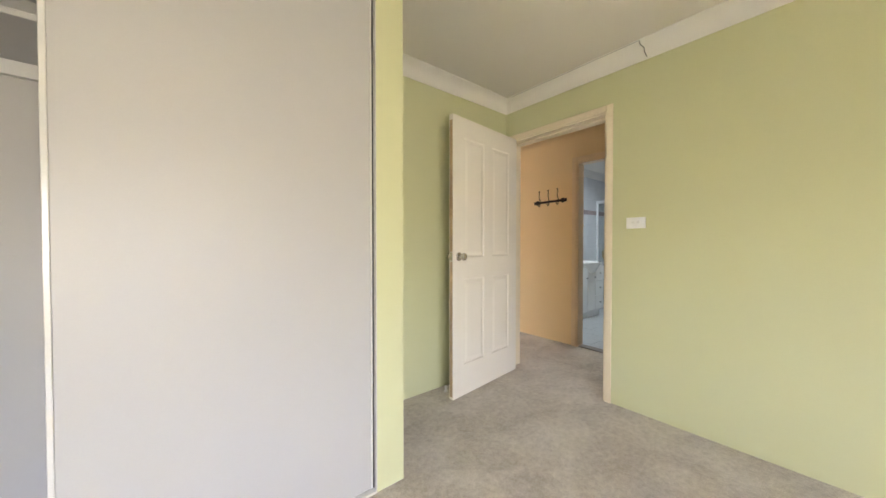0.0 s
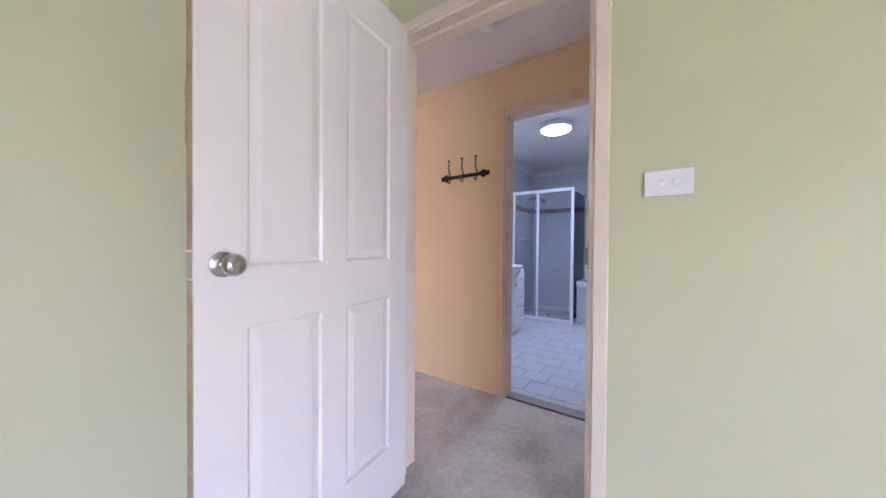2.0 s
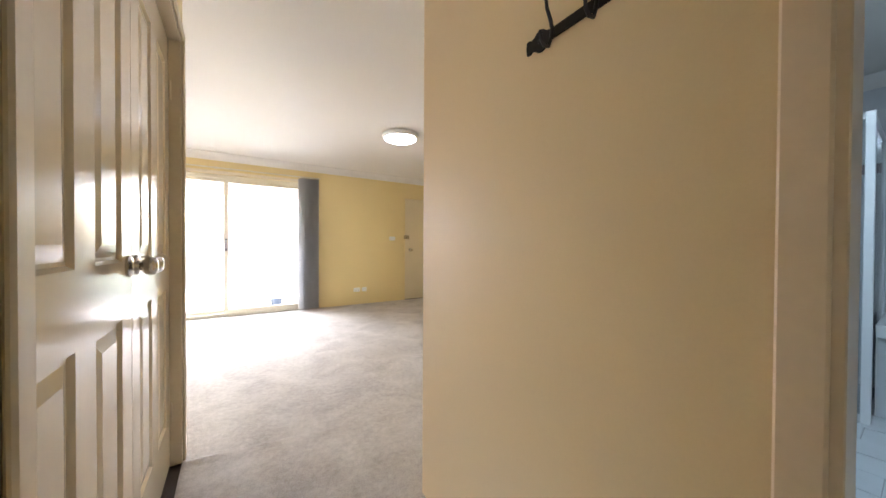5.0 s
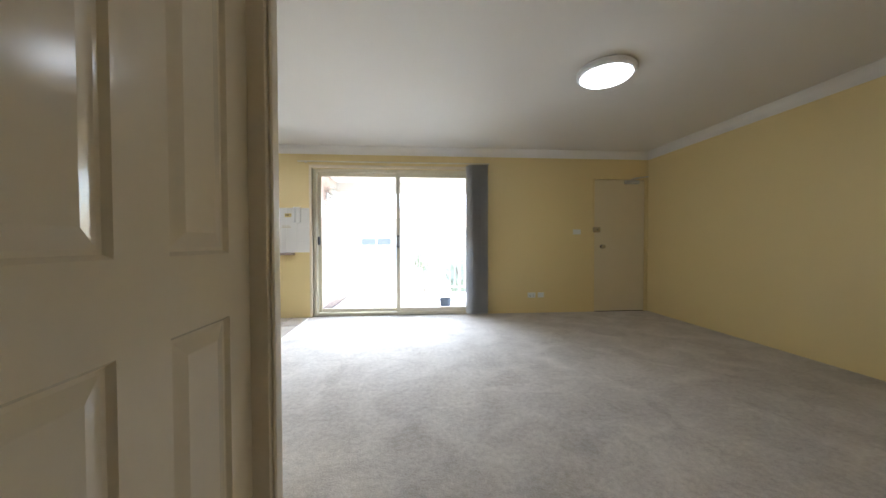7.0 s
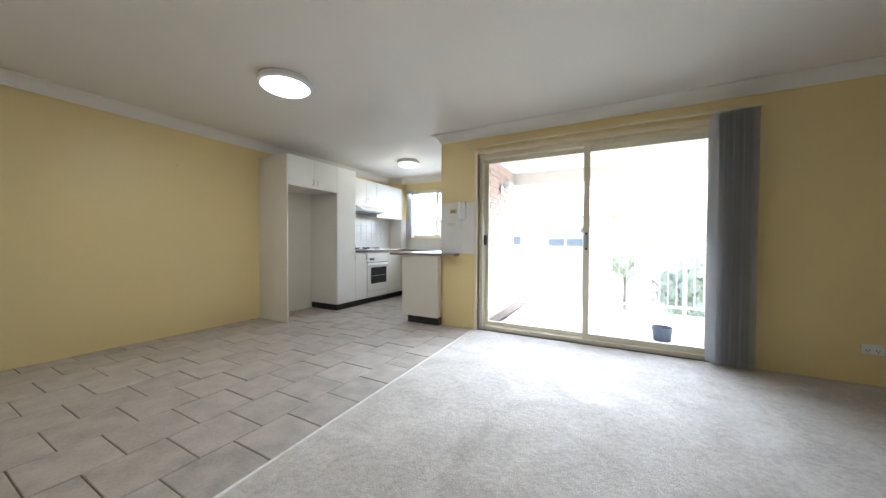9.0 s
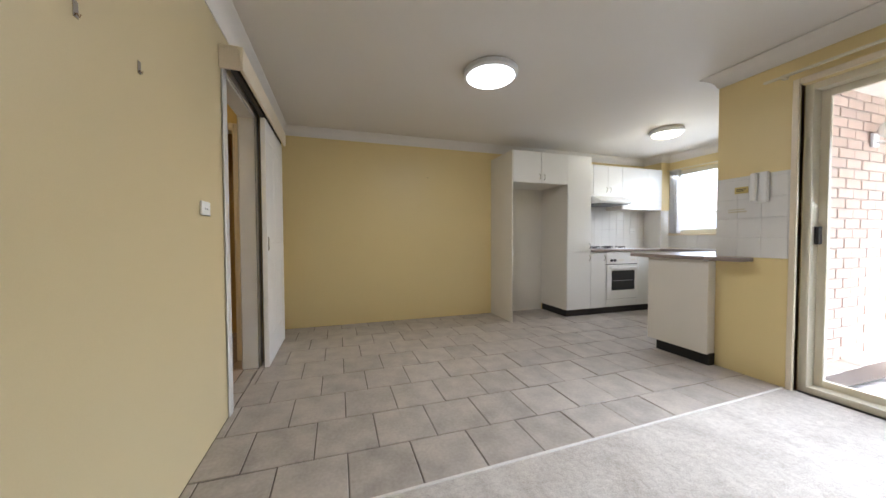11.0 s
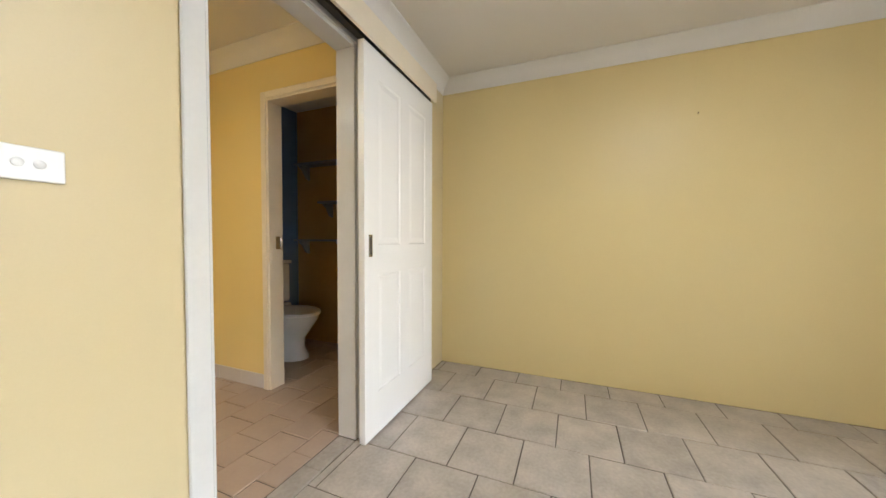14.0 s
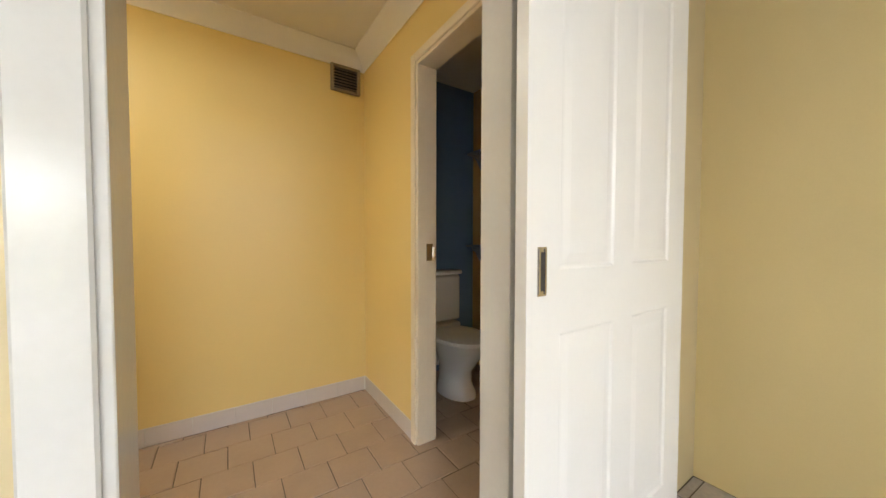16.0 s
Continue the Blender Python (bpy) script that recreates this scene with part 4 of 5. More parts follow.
part("carcass", boxes((-1.0085, FX - 0.018, 7.575, 7.842, 0.095, 0.883)), M_PANEL, bs)
d = front(bs, 7.575, 7.842, 0.095, 0.876)
bow_handle(d, 7.80, 0.80)
part("kickboard", boxes((-1.0, FX - 0.035, 7.574, 7.842, 0.0, 0.0945)), M_KICK, bs, "black kickboard")
bs = thing("base_cabinet", "white base cabinet with a black kickboard", "cabinet", group="kitchen base units")
part("carcass", boxes((-1.0085, FX - 0.018, 8.422, 9.215, 0.095, 0.883)), M_PANEL, bs)
d = front(bs, 8.422, 8.80, 0.095, 0.876)
part("kickboard", boxes((-1.0, FX - 0.035, 8.42, 9.215, 0.0, 0.0945)), M_KICK, bs, "black kickboard")

ov = thing("oven", "white built-in oven with black glass door under the hob", "oven")
part("body", boxes((-0.98, FX - 0.018, 7.845, 8.418, 0.10, 0.88)), M_WHITE, ov)
part("control_panel", boxes((FX - 0.017, FX + 0.004, 7.847, 8.417, 0.705, 0.805), bevel=0.003), M_WHITE, ov)
for y in (7.93, 7.99):
    k = part("dial", lathe([(0.019, 0.004), (0.018, 0.02), (0.014, 0.026), (0.001, 0.026)], 20, "x", (FX, y, 0.758)), M_BLACK, ov, "black control dial", True)
part("display", boxes((FX + 0.0045, FX + 0.0055, 8.06, 8.16, 0.745, 0.772)), M_PANEL, ov)
part("display", boxes((FX + 0.0045, FX + 0.0055, 8.30, 8.36, 0.75, 0.768)), M_PANEL, ov)
od = part("oven_door", boxes((FX - 0.017, FX + 0.008, 7.849, 8.415, 0.205, 0.693), bevel=0.004), M_WHITE, ov)
part("window", boxes((FX + 0.0085, FX + 0.0105, 7.935, 8.355, 0.33, 0.61)), M_OVENG, od, "black oven glass")
part("handle", tube([(FX + 0.008, 7.90, 0.655), (FX + 0.04, 7.905, 0.658), (FX + 0.04, 8.36, 0.658), (FX + 0.008, 8.365, 0.655)], 0.009, 10), M_WHITE, od, "", True)
part("rack_line", boxes((FX + 0.0107, FX + 0.0112, 7.95, 8.32, 0.465, 0.47)), M_STEEL, od)
for za, zb in ((0.694, 0.7045), (0.2005, 0.2045)):
    part("door_gap", boxes((FX - 0.0175, FX - 0.006, 7.847, 8.417, za, zb)), M_DARK, ov)
part("kick_panel", boxes((FX - 0.017, FX, 7.847, 8.417, 0.097, 0.200), bevel=0.002), M_WHITE, ov)
part("kickboard", boxes((-0.98, FX - 0.035, 7.843, 8.419, 0.0, 0.0945)), M_KICK, ov, "black kickboard")
part("fascia", boxes((FX - 0.017, FX, 7.847, 8.417, 0.808, 0.878), bevel=0.002), M_WHITE, ov)

wt = thing("worktop", "brown-grey laminate kitchen worktop with rounded front edge", "worktop")
part("left_run", boxes((-1.0085, FX + 0.02, 7.576, 9.215, 0.884, 0.916), bevel=0.006, segments=3), M_TOP, wt)
part("window_run", boxes((-0.395, 0.63, 8.82, 9.398, 0.884, 0.916), bevel=0.006, segments=3), M_TOP, wt)
part("peninsula_run", boxes((0.635, 1.338, 7.10, 9.398, 0.884, 0.916), bevel=0.008, segments=3), M_TOP, wt)
part("return_shelf", boxes((1.3385, 1.60, 7.10, 7.243, 0.884, 0.916), bevel=0.008, segments=3), M_TOP, wt)
hb = thing("gas_hob", "steel gas hob with black trivets set in the worktop", "hob")
part("tray", boxes((-0.93, -0.45, 7.86, 8.40, 0.9165, 0.926), bevel=0.004), M_STEEL, hb)
for x in (-0.80, -0.58):
    for y in (8.0, 8.26):
        b = part("burner", lathe([(0.04, 0.926), (0.038, 0.936), (0.026, 0.942), (0.001, 0.942)], 20, "z", (x, y, 0)), M_BLACK, hb, "", True)
        part("trivet", boxes((x - 0.085, x + 0.085, y - 0.004, y + 0.004, 0.946, 0.954), (x - 0.004, x + 0.004, y - 0.085, y - 0.0045, 0.946, 0.954), (x - 0.004, x + 0.004, y + 0.0045, y + 0.085, 0.946, 0.954), (x - 0.084, x - 0.076, y - 0.003, y + 0.003, 0.926, 0.9455), (x + 0.076, x + 0.084, y - 0.003, y + 0.003, 0.926, 0.9455)), M_BLACK, b)

up = thing("wall_cabinet", "short white wall cabinet with two doors over the rangehood", "cabinet", group="kitchen wall units")
UX = -0.68
part("carcass", boxes((-1.0085, UX - 0.018, 7.576, 8.397, 1.71, 2.165)), M_PANEL, up)
d = front(up, 7.576, 7.845, 1.70, 2.165, UX)
d = front(up, 7.845, 8.121, 1.70, 2.165, UX)
bow_handle(d, 8.085, 1.80, x=UX)
d = front(up, 8.121, 8.397, 1.70, 2.165, UX)
bow_handle(d, 8.157, 1.80, x=UX)
up = thing("wall_cabinet", "tall white wall cabinet with plain doors", "cabinet", group="kitchen wall units")
part("carcass", boxes((-1.0085, UX - 0.018, 8.40, 9.215, 1.52, 2.165)), M_PANEL, up)
d = front(up, 8.40, 8.917, 1.517, 2.165, UX)
bow_handle(d, 8.44, 1.60, x=UX)
d = front(up, 8.917, 9.213, 1.517, 2.165, UX)
rh = thing("rangehood", "slim white slide-out rangehood with grey filter", "rangehood")
bm = bmesh.new()
prof = [(-1.008, 1.60), (-0.55, 1.585), (-0.50, 1.60), (-0.50, 1.625), (-0.64, 1.698), (-1.008, 1.698)]
ra, rb = [bm.verts.new((x, 7.80, z)) for x, z in prof], [bm.verts.new((x, 8.398, z)) for x, z in prof]
bm.faces.new(ra)
bm.faces.new(rb[::-1])
for i in range(6):
    bm.faces.new((ra[i], rb[i], rb[(i + 1) % 6], ra[(i + 1) % 6]))
part("body", bm, M_WHITE, rh)
part("filter", boxes((-0.98, -0.56, 7.82, 8.38, 1.574, 1.584)), material("grey_filter_mesh", (0.16, 0.16, 0.165), 0.5, metal=0.5, vary=0.2, scale=40, fine=300, bump=0.3), rh, "grey grease filter")

pc = thing("peninsula_cabinet", "cream-white peninsula cabinet end with black kickboard", "cabinet")
part("body", boxes((0.82, 1.338, 7.158, 9.398, 0.10, 0.883)), M_PANEL, pc)
part("end_panel", boxes((0.812, 1.352, 7.136, 7.1575, 0.098, 0.883), bevel=0.006, segments=3), M_PANEL, pc, "smooth cream end panel")
part("kickboard", boxes((0.88, 1.345, 7.175, 9.39, 0.0, 0.0975)), M_KICK, pc, "black kickboard")
sc = thing("sink_cabinet", "white sink base cabinet under the window", "cabinet")
part("body", boxes((-0.42, 0.818, 8.86, 9.398, 0.10, 0.883)), M_WHITE, sc)
part("kickboard", boxes((-0.42, 0.87, 8.90, 9.39, 0.0, 0.0975)), M_KICK, sc)
tp = thing("kitchen_tap", "chrome kitchen mixer tap with curved spout", "tap", pose(0.30, 9.28, 0.916))
part("base", lathe([(0.026, 0), (0.026, 0.01), (0.020, 0.016), (0.019, 0.07), (0.001, 0.075)], 20), M_CHROME, tp, "", True)
part("spout", tube([(0, 0, 0.06), (0, -0.01, 0.14), (0, -0.05, 0.19), (0, -0.12, 0.20), (0, -0.18, 0.17)], 0.010), M_CHROME, tp, "", True)
part("lever", tube([(0, 0, 0.072), (0.05, -0.02, 0.11)], 0.007), M_CHROME, tp, "", True)
sk = thing("sink", "stainless steel sink bowl set in the worktop", "sink")
part("rim", boxes((-0.15, 0.55, 8.90, 8.915, 0.9165, 0.922), (-0.15, 0.55, 9.215, 9.23, 0.9165, 0.922), (-0.15, -0.135, 8.9155, 9.2145, 0.9165, 0.922), (0.535, 0.55, 8.9155, 9.2145, 0.9165, 0.922)), M_STEEL, sk)
part("bowl", boxes((-0.135, 0.535, 8.9155, 9.2145, 0.9168, 0.9185)), M_STEEL, sk)

# kitchen window
kw = thing("window_kitchen", "sliding aluminium kitchen window over the sink", "window")
kw["kind"] = "structure"
for r in ((-0.68, -0.645, 1.14, 2.14), (0.725, 0.76, 1.14, 2.14), (-0.645, 0.725, 1.14, 1.175), (-0.645, 0.725, 2.105, 2.14)):
    part("frame", boxes((r[0], r[1], 9.43, 9.51, r[2], r[3]), bevel=0.002), M_CREAMALU, kw)
pane_frame(kw, -0.645, 0.05, 1.175, 2.105, 9.44, 0.025, 0.03, M_CREAMALU, M_GLASS)
pane_frame(kw, 0.02, 0.725, 1.175, 2.105, 9.475, 0.025, 0.03, M_CREAMALU, M_GLASS)
part("sill", boxes((-0.70, 0.78, 9.37, 9.43, 1.118, 1.138), bevel=0.003), M_TRIM, kw)
kb = thing("window_blind", "drawn-back grey vertical blind beside the kitchen window", "vertical blind")
part("headrail", boxes((-0.70, 0.78, 9.345, 9.362, 2.15, 2.165)), M_CREAMALU, kb)
part("bracket", boxes((0.0, 0.02, 9.362, 9.398, 2.15, 2.165)), M_CREAMALU, kb)
for i in range(6):
    x = -0.62 + i * 0.022
    part("vane", boxes((x - 0.004, x + 0.006, 9.305, 9.395, 1.15, 2.148)), M_VANE, kb)
# intercom handset on the tiled nib
ic = thing("intercom", "white wall intercom handset on the tiled wall", "intercom", pose(1.638, 7.2355, 1.33))
part("base", boxes((-0.05, 0.05, -0.03, 0, 0.0, 0.22), bevel=0.006, segments=2), M_PLASTIC, ic)
part("handset", boxes((-0.042, -0.002, -0.062, -0.0305, 0.005, 0.215), bevel=0.010, segments=2), M_PLASTIC, ic)
lb = thing("paper_label", "small yellowed paper label stuck on the tiles", "label", pose(1.515, 7.2362, 1.436))
part("sheet", boxes((-0.045, 0.045, -0.002, 0, -0.025, 0.025)), material("yellow_paper", (0.62, 0.5, 0.2), 0.8, vary=0.1), lb)
part("text_bar", boxes((-0.035, 0.03, -0.0026, -0.0021, 0.004, 0.010), (-0.035, 0.015, -0.0026, -0.0021, -0.008, -0.002)), M_DARK, lb)
lb = thing("paper_label", "faded strips of old tape stuck on the tiles", "label", pose(1.50, 7.2362, 1.27))
part("sheet", boxes((-0.07, 0.05, -0.002, 0, -0.006, 0.006), (-0.07, 0.04, -0.002, 0, 0.014, 0.022)), material("old_tape", (0.6, 0.55, 0.42), 0.7, vary=0.1), lb)

# ---- laundry and toilet ----
vt = thing("wall_vent", "brown plastic louvred wall vent under the cornice", "vent", pose(0.095, 1.916, 2.205))
M_VENT = material("brown_vent_plastic", (0.26, 0.20, 0.13), 0.5, vary=0.1)
part("backing", boxes((-0.082, 0.082, 0.001, 0.006, -0.072, 0.072)), M_DARK, vt)
for r in ((-0.101, -0.08, -0.09, 0.09), (0.08, 0.101, -0.09, 0.09), (-0.0795, 0.0795, -0.09, -0.07), (-0.0795, 0.0795, 0.07, 0.09)):
    part("frame", boxes((r[0], r[1], 0.0, 0.022, r[2], r[3]), bevel=0.003), M_VENT, vt)
for i in range(7):
    z = -0.06 + i * 0.02
    bm = bmesh.new()
    v = [bm.verts.new(p) for p in ((-0.0795, 0.007, z + 0.009), (0.0795, 0.007, z + 0.009), (0.0795, 0.019, z - 0.006), (-0.0795, 0.019, z - 0.006))]
    bm.faces.new(v)
    bmesh.ops.solidify(bm, geom=list(bm.faces), thickness=0.003)
    part("slat", bm, M_VENT, vt)


def toilet():
    ob = thing("toilet", "white ceramic close-coupled toilet with lid down", "toilet", pose(-0.58, 1.936, 0.0))
    # faces +y
    ci = part("cistern", boxes((-0.19, 0.19, 0.0, 0.17, 0.46, 0.825), bevel=0.025, segments=3), M_CERAM, ob, "", True)
    part("cistern_lid", boxes((-0.2, 0.2, -0.0, 0.18, 0.8255, 0.86), bevel=0.012, segments=2), M_CERAM, ci, "", True)
    part("button", lathe([(0.022, 0.8605), (0.020, 0.867), (0.001, 0.868)], 20, "z", (0, 0.09, 0)), M_CHROME, ci)

    def ring(cx, cy, rx, ry0, ry1, z, n=32):
        out = []
        for i in range(n):
            a = 2 * math.pi * i / n
            s = math.sin(a)
            out.append((cx + rx * math.cos(a), cy + (ry1 if s > 0 else ry0) * s, z))
        return out

    def loft(rows):
        bm = bmesh.new()
        vs = [[bm.verts.new(p) for p in r] for r in rows]
        for a, b in zip(vs, vs[1:]):
            for i in range(len(a)):
                j = (i + 1) % len(a)
                bm.faces.new((a[i], a[j], b[j], b[i]))
        bm.faces.new(vs[0][::-1])
        bm.faces.new(vs[-1])
        return bm
    part("bowl", loft([ring(0, 0.36, 0.125, 0.16, 0.19, 0.0), ring(0, 0.36, 0.122, 0.16, 0.187, 0.03), ring(0, 0.36, 0.10, 0.16, 0.145, 0.10), ring(0, 0.37, 0.10, 0.17, 0.14, 0.18), ring(0, 0.39, 0.135, 0.19, 0.19, 0.27), ring(0, 0.40, 0.17, 0.21, 0.24, 0.35), ring(0, 0.40, 0.18, 0.22, 0.255, 0.395)]), M_CERAM, ob, "", True)
    part("shelf", boxes((-0.16, 0.16, 0.02, 0.22, 0.36, 0.458), bevel=0.02, segments=2), M_CERAM, ob, "", True)
    st = part("seat", loft([ring(0, 0.40, 0.185, 0.21, 0.262, 0.397), ring(0, 0.40, 0.19, 0.215, 0.267, 0.404), ring(0, 0.40, 0.187, 0.213, 0.264, 0.414)]), M_PLASTIC, ob, "", True)
    part("lid", loft([ring(0, 0.40, 0.187, 0.213, 0.264, 0.4155), ring(0, 0.40, 0.187, 0.213, 0.264, 0.425), ring(0, 0.40, 0.165, 0.19, 0.24, 0.437), ring(0, 0.40, 0.08, 0.1, 0.12, 0.441)]), M_PLASTIC, st, "", True)
    part("waste_pipe", tube([(0.05, 0.20, 0.20), (0.10, 0.16, 0.19), (0.14, 0.10, 0.14), (0.14, 0.09, 0.0)], 0.05, 16), M_PLASTIC, ob, "white plastic pan collar and pipe", True)
    part("collar", lathe([(0.066, 0.0), (0.066, 0.035), (0.052, 0.045)], 20, "z", (0.14, 0.09, 0)), M_PLASTIC, ob, "", True)
    return ob


toilet()


def wc_shelf(y0, y1, z):
    ob = thing("wall_shelf", "small grey-painted corner shelf on a bracket in the toilet", "shelf", group="toilet shelves")
    m = M_SHELF
    part("board", boxes((-1.029, -0.88, y0, y1, z, z + 0.018), bevel=0.003), m, ob)
    for y in (y0 + 0.05, y1 - 0.07):
        bm = bmesh.new()
        prof = [(-1.029, z - 0.001), (-0.90, z - 0.001), (-0.90, z - 0.02), (-0.94, z - 0.04), (-0.97, z - 0.09), (-0.99, z - 0.12), (-1.029, z - 0.13)]
        a, b = [bm.verts.new((x, y, q)) for x, q in prof], [bm.verts.new((x, y + 0.018, q)) for x, q in prof]
        bm.faces.new(a)
        bm.faces.new(b[::-1])
        for i in range(7):
            bm.faces.new((a[i], b[i], b[(i + 1) % 7], a[(i + 1) % 7]))
        part("bracket", bm, m, ob)


M_SHELF = material("blue_grey_shelf_paint", (0.22, 0.25, 0.29), 0.4, vary=0.06)
wc_shelf(2.04, 2.62, 1.80)
wc_shelf(2.34, 2.90, 1.41)
wc_shelf(2.03, 2.62, 1.04)

# ---- bathroom ----
sh = thing("shower_screen", "white-framed glass corner shower screen", "shower screen")
SX, SY, ST = 6.34, 1.735, 1.905
for r in ((SX - 0.018, SX + 0.018, SY - 0.02, SY + 0.02, 0.0, ST), (SX - 0.012, SX + 0.012, 2.575, 2.608, 0.0, ST), (SX - 0.018, SX + 0.018, SY + 0.0205, 2.5745, 0.0, 0.05), (SX - 0.018, SX + 0.018, SY + 0.0205, 2.5745, ST - 0.045, ST), (SX - 0.022, SX - 0.002, 2.20, 2.235, 0.0505, ST - 0.0455),
          (SX + 0.0185, 7.21, SY - 0.012, SY + 0.012, ST - 0.03, ST), (7.19, 7.219, SY - 0.012, SY + 0.012, 0.0, ST - 0.0305)):
    part("frame", boxes(r, bevel=0.003), M_ALU, sh)
for r in ((SX - 0.012, SX - 0.007, SY + 0.02, 2.2, 0.05, ST - 0.045), (SX + 0.004, SX + 0.009, 2.2, 2.575, 0.05, ST - 0.045), (SX + 0.0185, 7.19, SY - 0.003, SY + 0.003, 0.05, ST - 0.03)):
    g = part("pane", boxes(r), M_SHGLASS, sh, "slightly grey glass pane")
    g.visible_shadow = False
hs = thing("wall_shower", "chrome shower arm with round rose on the wall", "shower", pose(6.95, 2.608, 1.86))
part("arm", tube([(0, 0, 0), (0, -0.12, 0.03), (0, -0.26, 0.0)], 0.011), M_CHROME, hs, "", True)
part("head", lathe([(0.012, 0.0), (0.02, -0.02), (0.045, -0.045), (0.045, -0.055), (0.001, -0.056)], 20, "z", (0, -0.27, 0.0)), M_CHROME, hs, "", True)
solid("soap_shelf", boxes((6.6, 6.85, 2.52, 2.609, 1.18, 1.20), (6.6, 6.85, 2.515, 2.525, 1.2005, 1.225), bevel=0.003), M_CERAM, "white ceramic soap shelf in the shower", "shelf")


def bathtub():
    ob = thing("bathtub", "white bathtub in a grey tiled surround", "bathtub")
    x0, x1, y0, y1, z = 6.535, 7.218, -0.195, 1.715, 0.585
    bm = bmesh.new()
    outer = [(x0 - 0.012, y0), (x1, y0), (x1, y1), (x0 - 0.012, y1)]
    n = 40

    def oval(rx, ry, zz):
        cx, cy = (x0 + x1) / 2, (y0 + y1) / 2
        out = []
        for i in range(n):
            a = 2 * math.pi * i / n
            c, s = math.cos(a), math.sin(a)
            out.append(bm.verts.new((cx + rx * math.copysign(abs(c) ** 0.55, c), cy + ry * math.copysign(abs(s) ** 0.4, s), zz)))
        return out

    def square(zz):
        cx, cy, rx, ry = (x0 - 0.012 + x1) / 2, (y0 + y1) / 2, (x1 - x0 + 0.012) / 2, (y1 - y0) / 2
        out = []
        for i in range(n):
            a = 2 * math.pi * i / n
            c, s = math.cos(a), math.sin(a)
            k = 1 / max(abs(c), abs(s))
            out.append(bm.verts.new((cx + rx * c * k, cy + ry * s * k, zz)))
        return out
    rings = [square(z - 0.078), square(z), oval(0.285, 0.87, z), oval(0.27, 0.85, z - 0.015), oval(0.23, 0.74, 0.22), oval(0.19, 0.68, 0.18)]
    for a, b in zip(rings, rings[1:]):
        for i in range(n):
            j = (i + 1) % n
            bm.faces.new((a[i], a[j], b[j], b[i]))
    bm.faces.new(rings[-1])
    part("tub", bm, M_ENAMEL, ob, "", True)
    part("surround", boxes((6.548, 6.60, y0, y1, 0.0, 0.505)), M_KGROUT, ob)
    for yc in (1.36, 0.68):
        v = part("vent", boxes((6.5295, 6.5395, yc - 0.075, yc + 0.075, 0.10, 0.17), bevel=0.003), M_ALU, ob, "white vent grille")
        for i in range(4):
            part("slot", boxes((6.5285, 6.5292, yc - 0.036 + i * 0.02, yc - 0.026 + i * 0.02, 0.112, 0.158)), M_DARK, v)
    return ob


tub = bathtub()
solid("soap_dish", boxes((7.12, 7.212, 0.66, 0.86, 0.80, 0.815), (7.12, 7.13, 0.66, 0.86, 0.8155, 0.84), (7.195, 7.212, 0.66, 0.86, 0.8155, 0.875), bevel=0.004), M_CERAM, "white ceramic soap dish on the bath wall", "soap dish")
dr = thing("floor_drain", "dark round floor drain with chrome rim", "drain", pose(6.17, 1.43, 0.0))
part("rim", lathe([(0.06, 0.0), (0.06, 0.003), (0.05, 0.004), (0.048, 0.001)], 28), M_CHROME, dr, "", True)
part("grate", lathe([(0.047, 0.0), (0.047, 0.0025), (0.001, 0.0026)], 24), M_DARK, dr)
dr = thing("floor_drain", "dark round shower drain", "drain", pose(6.8, 2.2, 0.0))
part("grate", lathe([(0.04, 0.0), (0.04, 0.004), (0.001, 0.0042)], 24), M_DARK, dr)

vn = thing("vanity_unit", "white bathroom vanity with drawers and ceramic basin top", "vanity")
VX0, VX1, VY = 4.86, 5.62, 2.14
part("body", boxes((VX0, VX1, VY + 0.02, 2.605, 0.10, 0.80)), M_WHITE, vn)
part("kickboard", boxes((VX0 + 0.02, VX1 - 0.02, VY + 0.06, 2.6, 0.0, 0.099)), M_WHITE, vn)
for i in range(3):
    z0 = 0.12 + i * 0.225
    d = part("drawer", boxes((VX1 - 0.27, VX1 - 0.004, VY, VY + 0.019, z0, z0 + 0.215), bevel=0.004), M_WHITE, vn)
    part("knob", lathe([(0.006, 0.0), (0.006, -0.012), (0.014, -0.02), (0.001, -0.024)], 14, "y", (VX1 - 0.137, VY, z0 + 0.107)), M_CHROME, d, "", True)
for x0, x1 in ((VX0 + 0.004, VX0 + 0.24), (VX0 + 0.245, VX1 - 0.275)):
    d = part("door", boxes((x0, x1, VY, VY + 0.019, 0.12, 0.785), bevel=0.004), M_WHITE, vn)
    part("knob", lathe([(0.006, 0.0), (0.006, -0.012), (0.014, -0.02), (0.001, -0.024)], 14, "y", (x1 - 0.03, VY, 0.62)), M_CHROME, d, "", True)
bt = part("basin_top", boxes((VX0 - 0.01, VX1 + 0.01, VY + 0.02, 2.607, 0.8005, 0.845), bevel=0.01, segments=2), M_CERAM, vn, "", True)
part("basin", lathe([(0.10, 0.66), (0.17, 0.72), (0.215, 0.80), (0.225, 0.845), (0.215, 0.858), (0.20, 0.85), (0.14, 0.79), (0.001, 0.77)], 32, "z", (5.24, 2.27, 0.0)), M_CERAM, bt, "round white basin bulging at the front", True)
part("tap", tube([(5.24, 2.53, 0.845), (5.24, 2.53, 0.93), (5.24, 2.50, 0.955), (5.24, 2.42, 0.94)], 0.011), M_CHROME, bt, "", True)
mr = thing("mirror", "frameless wall mirror over the vanity", "mirror")
part("plate", boxes((4.75, 5.75, 2.601, 2.608, 1.02, 1.92)), material("mirror_silver", (0.88, 0.9, 0.9), 0.02, metal=1.0, vary=0.01, bump=0), mr)

